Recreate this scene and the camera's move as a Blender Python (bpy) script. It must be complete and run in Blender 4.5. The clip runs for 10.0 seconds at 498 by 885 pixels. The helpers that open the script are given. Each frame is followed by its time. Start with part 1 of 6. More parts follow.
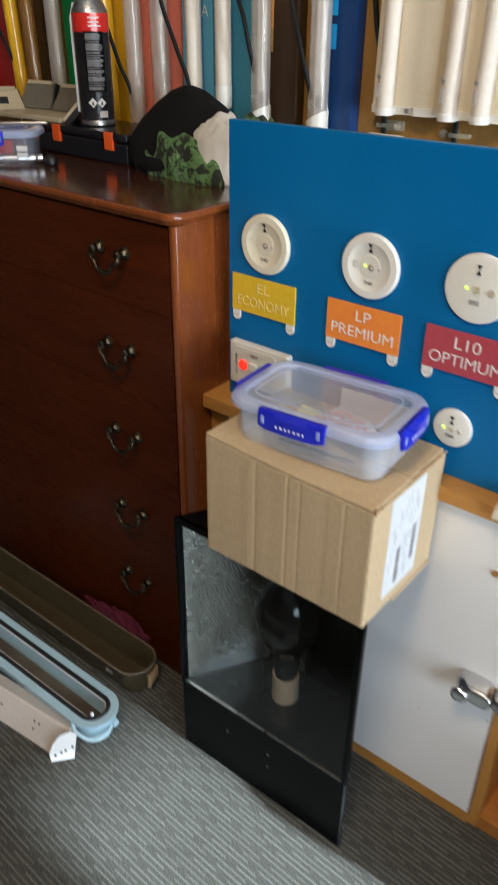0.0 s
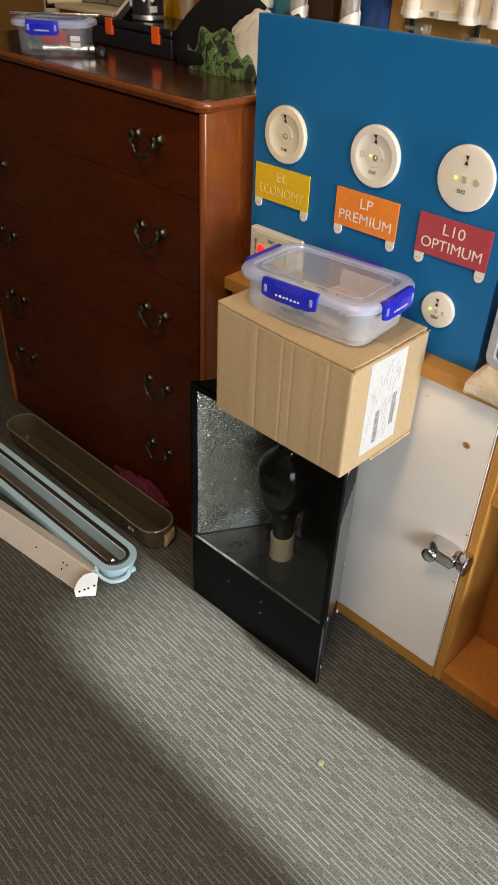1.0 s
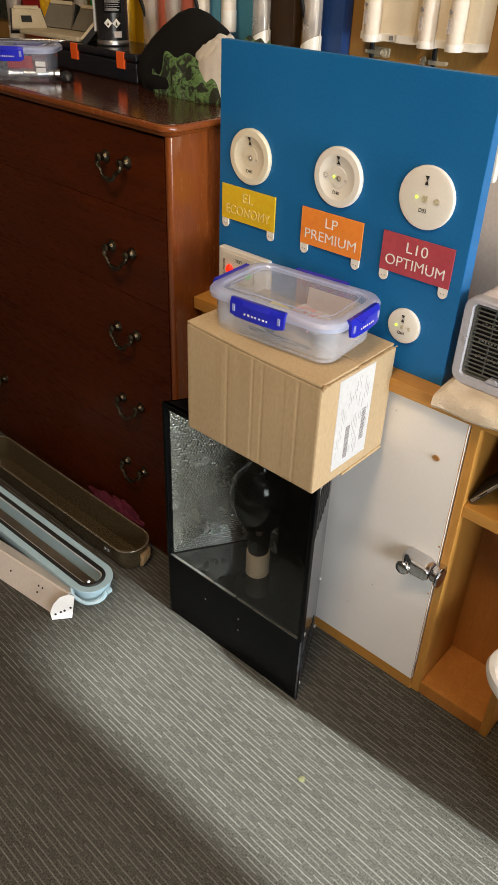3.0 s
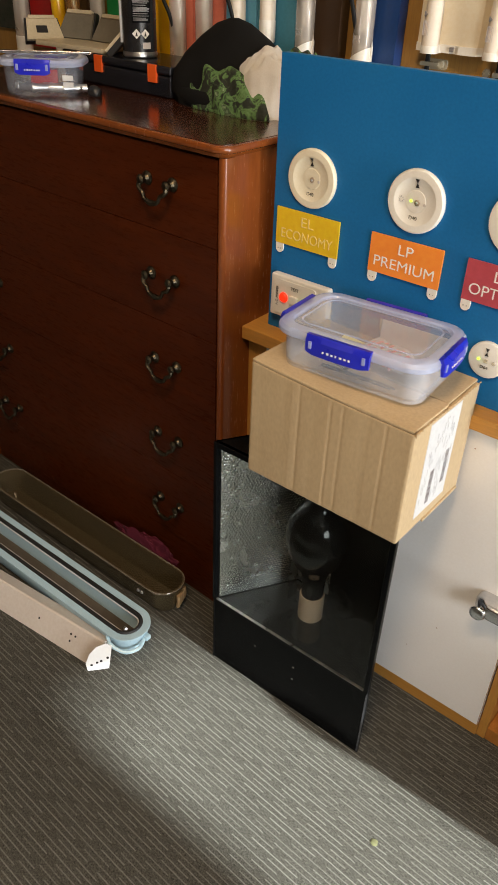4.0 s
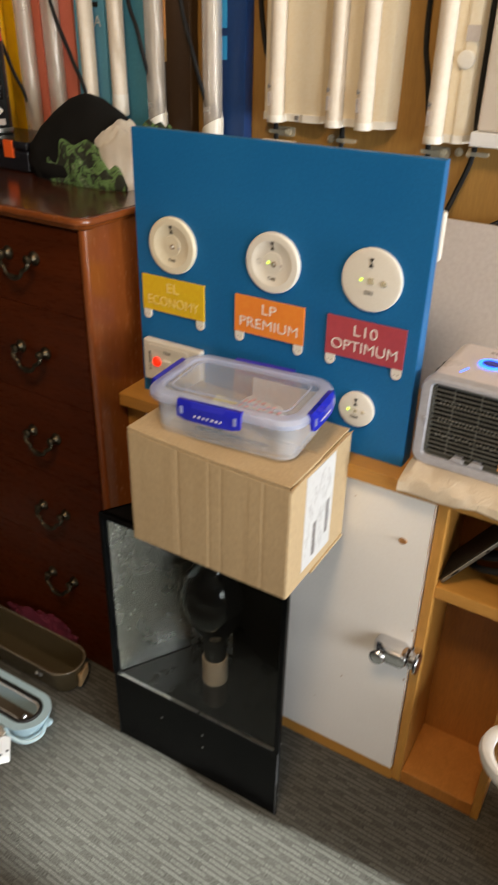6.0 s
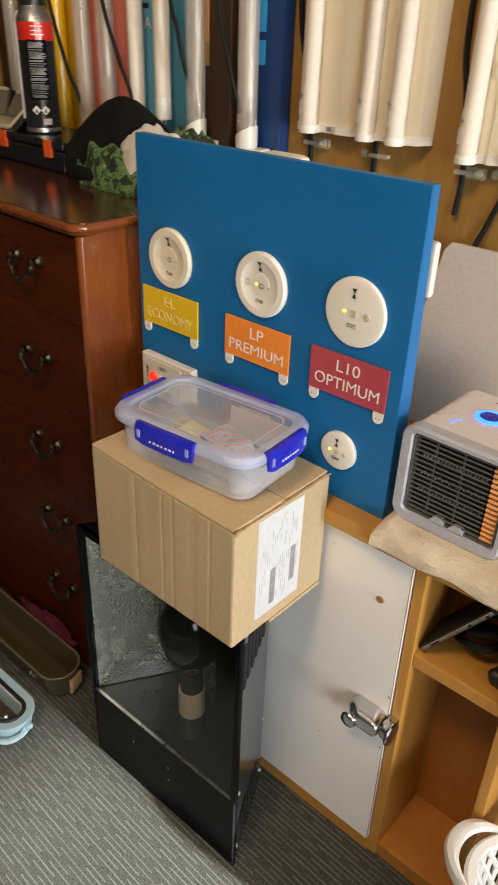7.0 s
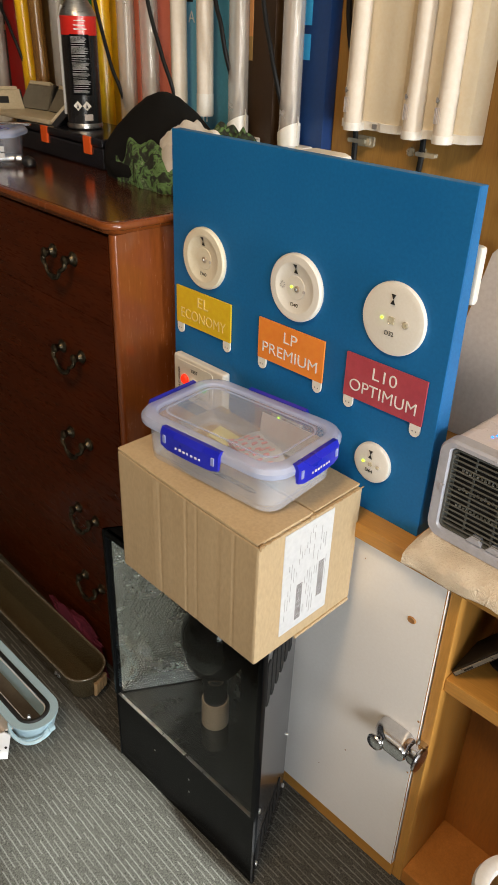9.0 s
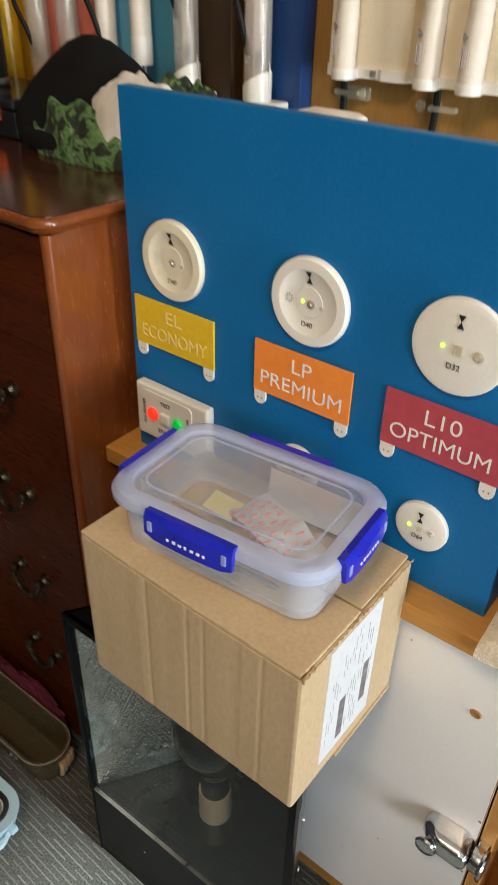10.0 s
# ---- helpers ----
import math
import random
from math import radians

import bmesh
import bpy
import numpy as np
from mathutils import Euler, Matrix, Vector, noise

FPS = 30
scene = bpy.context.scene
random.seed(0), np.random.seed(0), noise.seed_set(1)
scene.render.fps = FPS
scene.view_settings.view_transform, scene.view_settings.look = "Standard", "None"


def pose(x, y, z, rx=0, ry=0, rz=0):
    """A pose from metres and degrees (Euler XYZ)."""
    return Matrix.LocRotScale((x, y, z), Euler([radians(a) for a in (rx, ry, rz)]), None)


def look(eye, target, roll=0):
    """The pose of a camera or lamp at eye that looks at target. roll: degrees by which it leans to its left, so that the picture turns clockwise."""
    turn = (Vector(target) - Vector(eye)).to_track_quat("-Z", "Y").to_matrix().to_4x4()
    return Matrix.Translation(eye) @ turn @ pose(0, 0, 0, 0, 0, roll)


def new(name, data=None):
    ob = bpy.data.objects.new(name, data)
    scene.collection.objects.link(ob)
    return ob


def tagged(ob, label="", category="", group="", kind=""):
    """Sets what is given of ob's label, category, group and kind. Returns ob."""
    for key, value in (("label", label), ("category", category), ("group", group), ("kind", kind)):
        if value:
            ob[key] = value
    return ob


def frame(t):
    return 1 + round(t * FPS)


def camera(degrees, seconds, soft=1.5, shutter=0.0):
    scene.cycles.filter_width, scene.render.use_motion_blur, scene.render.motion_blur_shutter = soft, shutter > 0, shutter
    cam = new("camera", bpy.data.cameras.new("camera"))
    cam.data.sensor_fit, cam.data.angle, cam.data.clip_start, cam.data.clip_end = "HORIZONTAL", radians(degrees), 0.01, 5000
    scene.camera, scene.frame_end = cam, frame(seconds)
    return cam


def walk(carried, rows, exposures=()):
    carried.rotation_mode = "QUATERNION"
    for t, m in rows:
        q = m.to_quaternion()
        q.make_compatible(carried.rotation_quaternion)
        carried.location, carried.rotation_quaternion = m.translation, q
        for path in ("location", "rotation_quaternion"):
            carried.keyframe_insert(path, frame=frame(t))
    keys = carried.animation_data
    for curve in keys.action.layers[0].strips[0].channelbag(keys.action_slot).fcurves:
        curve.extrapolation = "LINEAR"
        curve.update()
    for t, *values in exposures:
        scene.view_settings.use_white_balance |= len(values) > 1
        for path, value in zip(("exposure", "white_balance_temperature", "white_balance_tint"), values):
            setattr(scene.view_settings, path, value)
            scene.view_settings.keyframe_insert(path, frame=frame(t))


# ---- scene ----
U = 0.8  # plan units to metres
cam = camera(37.4, 10.0, shutter=0.4)
PATH = [
    (0, (0.068, 0.029, 1.5), (-1.046, 1.351, 0.494), 0.7),
    (0.2, (0.129, -0.024, 1.488), (-0.939, 1.311, 0.448), 2.1),
    (0.3, (0.166, -0.015, 1.483), (-0.899, 1.264, 0.375), 2.0),
    (0.5, (0.205, -0.033, 1.472), (-0.857, 1.165, 0.273), 2.8),
    (1, (0.276, -0.071, 1.489), (-0.864, 1.092, 0.327), 2.5),
    (1.5, (0.294, -0.088, 1.495), (-0.846, 1.122, 0.383), 2.8),
    (2, (0.303, -0.075, 1.492), (-0.833, 1.15, 0.393), 2.2),
    (3.3, (0.265, -0.064, 1.5), (-0.844, 1.16, 0.371), 2.3),
    (3.5, (0.225, -0.06, 1.49), (-0.889, 1.165, 0.369), 2.0),
    (4, (0.067, -0.086, 1.495), (-1.0, 1.185, 0.379), 2.3),
    (4.5, (0.019, -0.098, 1.49), (-0.986, 1.228, 0.381), 2.5),
    (5, (0.012, -0.1, 1.483), (-0.95, 1.255, 0.371), 2.5),
    (5.5, (0.03, -0.1, 1.48), (-0.905, 1.285, 0.382), 2.0),
    (5.8, (0.065, -0.086, 1.494), (-0.857, 1.354, 0.458), 1.2),
    (6, (0.098, -0.042, 1.512), (-0.818, 1.433, 0.52), 1.4),
    (6.2, (0.132, 0.03, 1.516), (-0.809, 1.503, 0.544), 1.7),
    (7.5, (0.249, 0.21, 1.519), (-1.013, 1.395, 0.517), 2.1),
    (8, (0.248, 0.218, 1.518), (-1.033, 1.392, 0.527), 2.0),
    (8.5, (0.244, 0.222, 1.519), (-1.037, 1.397, 0.53), 2.0),
    (9, (0.211, 0.235, 1.51), (-1.032, 1.441, 0.509), 2.2),
    (9.2, (0.172, 0.259, 1.502), (-1.048, 1.478, 0.489), 2.2),
    (9.5, (0.055, 0.302, 1.493), (-1.118, 1.564, 0.477), 2.4),
    (9.7, (-0.026, 0.341, 1.5), (-1.155, 1.629, 0.468), 1.8),
    (10, (-0.093, 0.397, 1.477), (-1.145, 1.694, 0.377), 1.6),
]
walk(cam, [(t, look(Vector(eye) * U, Vector(target) * U, roll)) for t, eye, target, roll in PATH], [(0.0, 2.28, 5600, 5), (0.6, 2.3, 6550, 9), (3.5, 2.32, 6650, 9), (4.0, 2.38, 6700, 9), (5.5, 2.37, 6800, 9), (6.2, 2.2, 6650, 8), (9.0, 2.23, 6600, 8), (10.0, 2.25, 6100, 6)])
import collections

# ---- light ----
world = bpy.data.worlds.new("world")
scene.world = world
world.use_nodes = True
wn = world.node_tree.nodes
sky = wn.new("ShaderNodeTexSky")
sky.sky_type, sky.sun_disc = "NISHITA", False
sky.sun_elevation, sky.sun_rotation = radians(21), radians(87.5)
wn["Background"].inputs["Strength"].default_value = 0.05
world.node_tree.links.new(sky.outputs[0], wn["Background"].inputs["Color"])


def lamp(name, kind, m, energy, color, size=(1, 1), angle=0.5):
    data = bpy.data.lights.new(name, kind)
    data.energy, data.color = energy, color
    if kind == "AREA":
        data.shape, data.size, data.size_y = "RECTANGLE", size[0] * U, size[1] * U
    if kind == "SUN":
        data.angle = radians(angle)
    ob = new(name, data)
    ob.matrix_world = m
    return ob


def at(x, y, z):
    return Vector((x, y, z)) * U


lamp("sun", "SUN", look((0, 0, 0), (-math.cos(radians(21)), -0.042, -math.sin(radians(21)))), 5.0, (0.92, 0.99, 1.0), angle=1.6)
lamp("window_daylight", "AREA", look(at(3.1, -0.9, 1.6), at(-0.5, 0.7, 0.7)), 8.8, (0.95, 0.97, 1.0), (1.6, 1.2))
lamp("doorway_daylight", "AREA", look(at(3.17, 0.84, 0.85), at(-0.5, 0.75, 0.6)), 13.5, (0.93, 0.97, 1.0), (0.35, 1.5))
# warm fill from overhead, added with an assumed ceiling lamp
lamp("warm_ceiling_fill", "AREA", look(at(-0.1, -0.3, 2.9), at(-0.3, 0.1, 0)), 4.6, (1.0, 0.71, 0.44), (0.5, 0.5))


# ---- materials ----
def shader(name):
    m = bpy.data.materials.new(name)
    m.use_nodes = True
    return m, m.node_tree.nodes, m.node_tree.links, m.node_tree.nodes["Principled BSDF"]


def coords(n, l, stretch=(1, 1, 1), kind="Object"):
    c, mp = n.new("ShaderNodeTexCoord"), n.new("ShaderNodeMapping")
    mp.inputs["Scale"].default_value = stretch
    l.new(c.outputs[kind], mp.inputs["Vector"])
    return mp.outputs[0]


def noise_tex(n, l, vec, scale, detail=4.0, rough=0.55, warp=0.0):
    t = n.new("ShaderNodeTexNoise")
    t.inputs["Scale"].default_value, t.inputs["Detail"].default_value = scale, detail
    t.inputs["Roughness"].default_value, t.inputs["Distortion"].default_value = rough, warp
    l.new(vec, t.inputs["Vector"])
    return t.outputs["Fac"]


def ramp(n, l, fac, stops):
    r = n.new("ShaderNodeValToRGB")
    while len(r.color_ramp.elements) < len(stops):
        r.color_ramp.elements.new(0.5)
    for e, (p, c) in zip(r.color_ramp.elements, stops):
        e.position, e.color = p, (*c, 1) if len(c) == 3 else c
    l.new(fac, r.inputs["Fac"])
    return r.outputs["Color"]


def rough_range(n, l, fac, lo, hi, out):
    r = n.new("ShaderNodeMapRange")
    r.inputs["From Min"].default_value, r.inputs["From Max"].default_value = 0.3, 0.7
    r.inputs["To Min"].default_value, r.inputs["To Max"].default_value = lo, hi
    l.new(fac, r.inputs["Value"])
    l.new(r.outputs[0], out)


def bumped(n, l, p, height, strength, distance):
    b = n.new("ShaderNodeBump")
    b.inputs["Strength"].default_value, b.inputs["Distance"].default_value = strength, distance
    l.new(height, b.inputs["Height"])
    l.new(b.outputs[0], p.inputs["Normal"])


def surface(name, c1, c2, rough=(0.4, 0.55), metal=0.0, scale=6.0, fine=140.0, bump=0.15, depth=0.001, stretch=(1, 1, 1), coat=0.0, spec=0.5):
    """Two tones mixed by a broad noise, with a fine noise for relief and gloss."""
    m, n, l, p = shader(name)
    vec = coords(n, l, stretch)
    broad, small = noise_tex(n, l, vec, scale, 5), noise_tex(n, l, vec, fine, 3)
    mix = n.new("ShaderNodeMix")
    mix.data_type, mix.blend_type = "RGBA", "OVERLAY"
    mix.inputs["Factor"].default_value = 0.18
    l.new(ramp(n, l, broad, [(0.3, c1), (0.7, c2)]), mix.inputs["A"])
    l.new(small, mix.inputs["B"])
    l.new(mix.outputs["Result"], p.inputs["Base Color"])
    rough_range(n, l, broad, *rough, p.inputs["Roughness"])
    p.inputs["Metallic"].default_value = metal
    p.inputs["Coat Weight"].default_value, p.inputs["Coat Roughness"].default_value = coat, 0.12
    p.inputs["Specular IOR Level"].default_value = spec
    bumped(n, l, p, small, bump, depth)
    return m


def glowing(name, color, strength):
    m, n, l, p = shader(name)
    p.inputs["Base Color"].default_value = (*color, 1)
    p.inputs["Emission Color"].default_value, p.inputs["Emission Strength"].default_value = (*color, 1), strength
    return m


def clear(name, tint, ior=1.45, rough=0.03, body=0.0, body_color=(0.8, 0.85, 0.95), body_rough=0.35):
    """Thin clear plastic or glass: see-through with a Fresnel gloss, and some milky body."""
    m, n, l, p = shader(name)
    out = n["Material Output"]
    tr, gl, lw, mx = n.new("ShaderNodeBsdfTransparent"), n.new("ShaderNodeBsdfGlossy"), n.new("ShaderNodeLayerWeight"), n.new("ShaderNodeMixShader")
    tr.inputs["Color"].default_value, gl.inputs["Roughness"].default_value = (*tint, 1), rough
    lw.inputs["Blend"].default_value = 0.5
    pw, ma = n.new("ShaderNodeMath"), n.new("ShaderNodeMath")
    pw.operation, ma.operation = "POWER", "MULTIPLY_ADD"
    pw.inputs[1].default_value, ma.inputs[1].default_value, ma.inputs[2].default_value = 5.0, 0.4, ((ior - 1) / (ior + 1)) ** 2
    l.new(lw.outputs["Facing"], pw.inputs[0])
    l.new(pw.outputs[0], ma.inputs[0])
    l.new(ma.outputs[0], mx.inputs[0])
    base = tr.outputs[0]
    if body > 0:
        p.inputs["Base Color"].default_value, p.inputs["Roughness"].default_value = (*body_color, 1), body_rough
        vec = coords(n, l)
        fac = n.new("ShaderNodeMapRange")
        l.new(noise_tex(n, l, vec, 25), fac.inputs["Value"])
        fac.inputs["To Min"].default_value, fac.inputs["To Max"].default_value = body * 0.85, body * 1.15
        mb = n.new("ShaderNodeMixShader")
        l.new(fac.outputs[0], mb.inputs[0])
        l.new(tr.outputs[0], mb.inputs[1])
        l.new(p.outputs[0], mb.inputs[2])
        base = mb.outputs[0]
    l.new(base, mx.inputs[1])
    l.new(gl.outputs[0], mx.inputs[2])
    l.new(mx.outputs[0], out.inputs["Surface"])
    return m


def carpet_material():
    """Charcoal loop carpet with pale broken threads that run along x, staggered row by row."""
    m, n, l, p = shader("striped_carpet")
    geo, sep = n.new("ShaderNodeNewGeometry"), n.new("ShaderNodeSeparateXYZ")

    def calc(op, a, b=None):
        q = n.new("ShaderNodeMath")
        q.operation = op
        for i, v in enumerate((a, b)):
            if v is None:
                continue
            if isinstance(v, (int, float)):
                q.inputs[i].default_value = v
            else:
                l.new(v, q.inputs[i])
        return q.outputs[0]

    vec = coords(n, l, (1, 1, 1), "Object")
    wob = noise_tex(n, l, geo.outputs["Position"], 55, 2)
    l.new(geo.outputs["Position"], sep.inputs[0])
    y = calc("ADD", sep.outputs["Y"], calc("MULTIPLY", calc("SUBTRACT", wob, 0.5), 0.0012))
    row = calc("DIVIDE", y, 0.0088)
    idx, fr = calc("FLOOR", row), calc("FRACT", row)
    soft = n.new("ShaderNodeMapRange")
    soft.interpolation_type = "SMOOTHSTEP"
    soft.inputs["From Min"].default_value, soft.inputs["From Max"].default_value = 0.19, 0.04
    l.new(calc("ABSOLUTE", calc("SUBTRACT", fr, 0.5)), soft.inputs["Value"])
    line = soft.outputs[0]
    wn1 = n.new("ShaderNodeTexWhiteNoise")
    wn1.noise_dimensions = "1D"
    l.new(idx, wn1.inputs["W"])
    run = calc("ADD", calc("DIVIDE", sep.outputs["X"], 0.118), calc("ADD", calc("MULTIPLY", idx, 0.382), calc("MULTIPLY", wn1.outputs["Value"], 0.22)))
    dash = calc("LESS_THAN", calc("FRACT", run), 0.8)
    wn2 = n.new("ShaderNodeTexWhiteNoise")
    wn2.noise_dimensions = "2D"
    comb = n.new("ShaderNodeCombineXYZ")
    l.new(idx, comb.inputs[0])
    l.new(calc("FLOOR", run), comb.inputs[1])
    l.new(comb.outputs[0], wn2.inputs["Vector"])
    keep = calc("ADD", 0.5, calc("MULTIPLY", wn2.outputs["Value"], 0.5))
    mask = calc("MULTIPLY", calc("MULTIPLY", line, dash), keep)
    pile = noise_tex(n, l, geo.outputs["Position"], 340, 4, 0.8)
    broad = noise_tex(n, l, geo.outputs["Position"], 3.2, 5, 0.6)
    base = ramp(n, l, pile, [(0.34, (0.016, 0.0155, 0.013)), (0.66, (0.112, 0.107, 0.091))])
    tone = n.new("ShaderNodeMix")
    tone.data_type, tone.blend_type = "RGBA", "MULTIPLY"
    tone.inputs["Factor"].default_value = 1.0
    l.new(base, tone.inputs["A"])
    l.new(ramp(n, l, broad, [(0.3, (0.85, 0.85, 0.85)), (0.7, (1.1, 1.1, 1.1))]), tone.inputs["B"])
    mix = n.new("ShaderNodeMix")
    mix.data_type = "RGBA"
    l.new(calc("MULTIPLY", mask, calc("MULTIPLY", pile, 1.7)), mix.inputs["Factor"])
    l.new(tone.outputs["Result"], mix.inputs["A"])
    mix.inputs["B"].default_value = (0.18, 0.177, 0.158, 1)
    l.new(mix.outputs["Result"], p.inputs["Base Color"])
    p.inputs["Roughness"].default_value, p.inputs["Specular IOR Level"].default_value = 0.95, 0.1
    bumped(n, l, p, calc("ADD", pile, calc("MULTIPLY", mask, 0.5)), 0.6, 0.003)
    return m


def wood(name, dark, light, stretch, rough=(0.3, 0.45), coat=0.0, grain=9.0, bump=0.08, spec=0.5):
    m, n, l, p = shader(name)
    vec = coords(n, l, stretch)
    a, b = noise_tex(n, l, vec, grain, 6, 0.6, 0.6), noise_tex(n, l, vec, grain * 9, 3)
    col = ramp(n, l, a, [(0.25, dark), (0.5, tuple((d + g) / 2 for d, g in zip(dark, light))), (0.75, light)])
    mix = n.new("ShaderNodeMix")
    mix.data_type, mix.blend_type = "RGBA", "OVERLAY"
    mix.inputs["Factor"].default_value = 0.25
    l.new(col, mix.inputs["A"])
    l.new(b, mix.inputs["B"])
    l.new(mix.outputs["Result"], p.inputs["Base Color"])
    rough_range(n, l, b, *rough, p.inputs["Roughness"])
    p.inputs["Coat Weight"].default_value, p.inputs["Coat Roughness"].default_value = coat, 0.15
    p.inputs["Specular IOR Level"].default_value = spec
    bumped(n, l, p, b, bump, 0.0006)
    return m


def hammered_material():
    m, n, l, p = shader("hammered_aluminium")
    vec = coords(n, l)
    p.inputs["Base Color"].default_value = (0.82, 0.81, 0.78, 1)
    p.inputs["Metallic"].default_value = 1.0
    rough_range(n, l, noise_tex(n, l, vec, 30), 0.2, 0.3, p.inputs["Roughness"])
    bumped(n, l, p, noise_tex(n, l, vec, 900, 2), 0.15, 0.0003)
    return m


def camo_material():
    m, n, l, p = shader("green_leaf_print_cloth")
    vec = coords(n, l)
    warp = n.new("ShaderNodeVectorMath")
    warp.operation = "MULTIPLY_ADD"
    nz = n.new("ShaderNodeTexNoise")
    nz.inputs["Scale"].default_value = 40
    l.new(vec, nz.inputs["Vector"])
    l.new(nz.outputs["Color"], warp.inputs[0])
    warp.inputs[1].default_value = (0.01, 0.01, 0.01)
    l.new(vec, warp.inputs[2])
    leaf = noise_tex(n, l, warp.outputs[0], 48, 2, 0.5, 1.2)
    l.new(ramp(n, l, leaf, [(0.40, (0.016, 0.02, 0.012)), (0.47, (0.035, 0.055, 0.026)), (0.50, (0.08, 0.165, 0.05)), (0.58, (0.13, 0.24, 0.085)), (0.62, (0.04, 0.065, 0.03)), (0.70, (0.24, 0.34, 0.18))]), p.inputs["Base Color"])
    p.inputs["Roughness"].default_value = 0.85
    bumped(n, l, p, noise_tex(n, l, vec, 90, 4), 0.6, 0.004)
    return m


carpet = carpet_material()
panelling = wood("brown_wall_panelling", (0.05, 0.03, 0.017), (0.09, 0.055, 0.03), (6, 6, 0.5), (0.6, 0.8))
ceiling_paint = surface("ceiling_paint", (0.74, 0.73, 0.7), (0.78, 0.77, 0.74), (0.8, 0.9), scale=2)
wall_ply = wood("tan_plywood", (0.29, 0.155, 0.036), (0.39, 0.215, 0.056), (6, 6, 0.6), (0.45, 0.6))
# one varnish: front colour darkened for shade, side colour lightened for daylight
mahogany = wood("mahogany_varnish_shaded", (0.044, 0.0084, 0.0016), (0.076, 0.0146, 0.0028), (0.5, 4, 4), (0.24, 0.36), 0.0, spec=0.14, bump=0.03)
mahogany_lit = wood("mahogany_varnish_lit", (0.17, 0.044, 0.009), (0.22, 0.058, 0.012), (4, 4, 0.5), (0.20, 0.28), 0.4, bump=0.01)
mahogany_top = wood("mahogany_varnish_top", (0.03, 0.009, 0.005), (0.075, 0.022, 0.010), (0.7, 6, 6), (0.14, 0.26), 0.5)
honey = wood("honey_laminate", (0.42, 0.195, 0.037), (0.50, 0.245, 0.053), (5, 5, 0.5), (0.35, 0.5))
honey_flat = wood("honey_laminate_flat", (0.42, 0.195, 0.037), (0.50, 0.245, 0.053), (0.5, 5, 5), (0.35, 0.5))
orange_ply = wood("orange_board", (0.36, 0.14, 0.025), (0.46, 0.19, 0.04), (4, 4, 0.6), (0.4, 0.55))
white_door = surface("white_melamine", (0.80, 0.775, 0.745), (0.84, 0.815, 0.785), (0.28, 0.45), scale=4, fine=220, bump=0.05)
raw_chip = surface("chipped_board", (0.25, 0.11, 0.03), (0.36, 0.18, 0.06), (0.7, 0.9), scale=60)
blue_paint = surface("blue_satin_paint", (0.006, 0.122, 0.34), (0.009, 0.146, 0.385), (0.45, 0.58), scale=4, fine=260, bump=0.06, spec=0.3)
blue_edge = surface("blue_edge_paint", (0.007, 0.125, 0.345), (0.010, 0.15, 0.39), (0.45, 0.6), scale=8, fine=260, bump=0.06)
white_plastic = surface("white_plastic", (0.76, 0.73, 0.66), (0.80, 0.77, 0.70), (0.28, 0.4), scale=15, fine=300, bump=0.03)
cream_plastic = surface("cream_plastic", (0.72, 0.66, 0.50), (0.77, 0.71, 0.56), (0.28, 0.4), scale=15, fine=300, bump=0.03)
cold_white = surface("white_enamel", (0.72, 0.73, 0.74), (0.80, 0.81, 0.82), (0.3, 0.45), scale=9, fine=180, bump=0.05)
yellow_card = surface("yellow_card", (0.72, 0.47, 0.015), (0.78, 0.52, 0.02), (0.4, 0.55), scale=12)
orange_card = surface("orange_card", (0.82, 0.24, 0.03), (0.88, 0.28, 0.04), (0.4, 0.55), scale=12)
crimson_card = surface("crimson_card", (0.40, 0.055, 0.075), (0.46, 0.065, 0.085), (0.4, 0.55), scale=12)
white_ink = surface("white_ink", (0.78, 0.76, 0.72), (0.82, 0.8, 0.76), (0.5, 0.6))
pale_ink = surface("pale_yellow_ink", (0.80, 0.62, 0.20), (0.83, 0.66, 0.24), (0.5, 0.6))
black_ink = surface("black_ink", (0.012, 0.012, 0.012), (0.02, 0.02, 0.02), (0.5, 0.6))
grey_ink = surface("grey_ink", (0.16, 0.15, 0.15), (0.24, 0.23, 0.22), (0.5, 0.6))
cardboard = surface("brown_cardboard", (0.45, 0.332, 0.192), (0.49, 0.368, 0.218), (0.75, 0.9), scale=7, fine=160, bump=0.12, stretch=(1.5, 1.5, 0.6))
cardboard_edge = surface("cardboard_cut_edge", (0.30, 0.19, 0.09), (0.42, 0.28, 0.14), (0.8, 0.9), scale=60)
paper = surface("white_paper", (0.56, 0.57, 0.59), (0.61, 0.62, 0.63), (0.6, 0.75), scale=20)
black_metal = surface("black_powder_coat", (0.003, 0.0035, 0.004), (0.006, 0.0065, 0.007), (0.14, 0.22), scale=10, fine=500, bump=0.04, spec=0.06)
# near-black colour that stands for shade inside openings
opening_shade = surface("black_opening_shade", (0.003, 0.003, 0.003), (0.004, 0.004, 0.004), (0.8, 0.9))
grey_side = surface("dark_grey_gloss_metal", (0.02, 0.02, 0.023), (0.028, 0.028, 0.03), (0.14, 0.24), scale=8, fine=400, bump=0.04, coat=0.3)
hammered = hammered_material()
pane_glass = clear("pane_glass", (0.92, 0.94, 0.93), 1.34, 0.004)
bulb_black = surface("black_bulb_glass", (0.003, 0.003, 0.003), (0.005, 0.005, 0.005), (0.1, 0.14), scale=5, bump=0.0, spec=0.3)
ceramic = surface("beige_ceramic", (0.30, 0.235, 0.165), (0.37, 0.295, 0.215), (0.35, 0.5), scale=25)
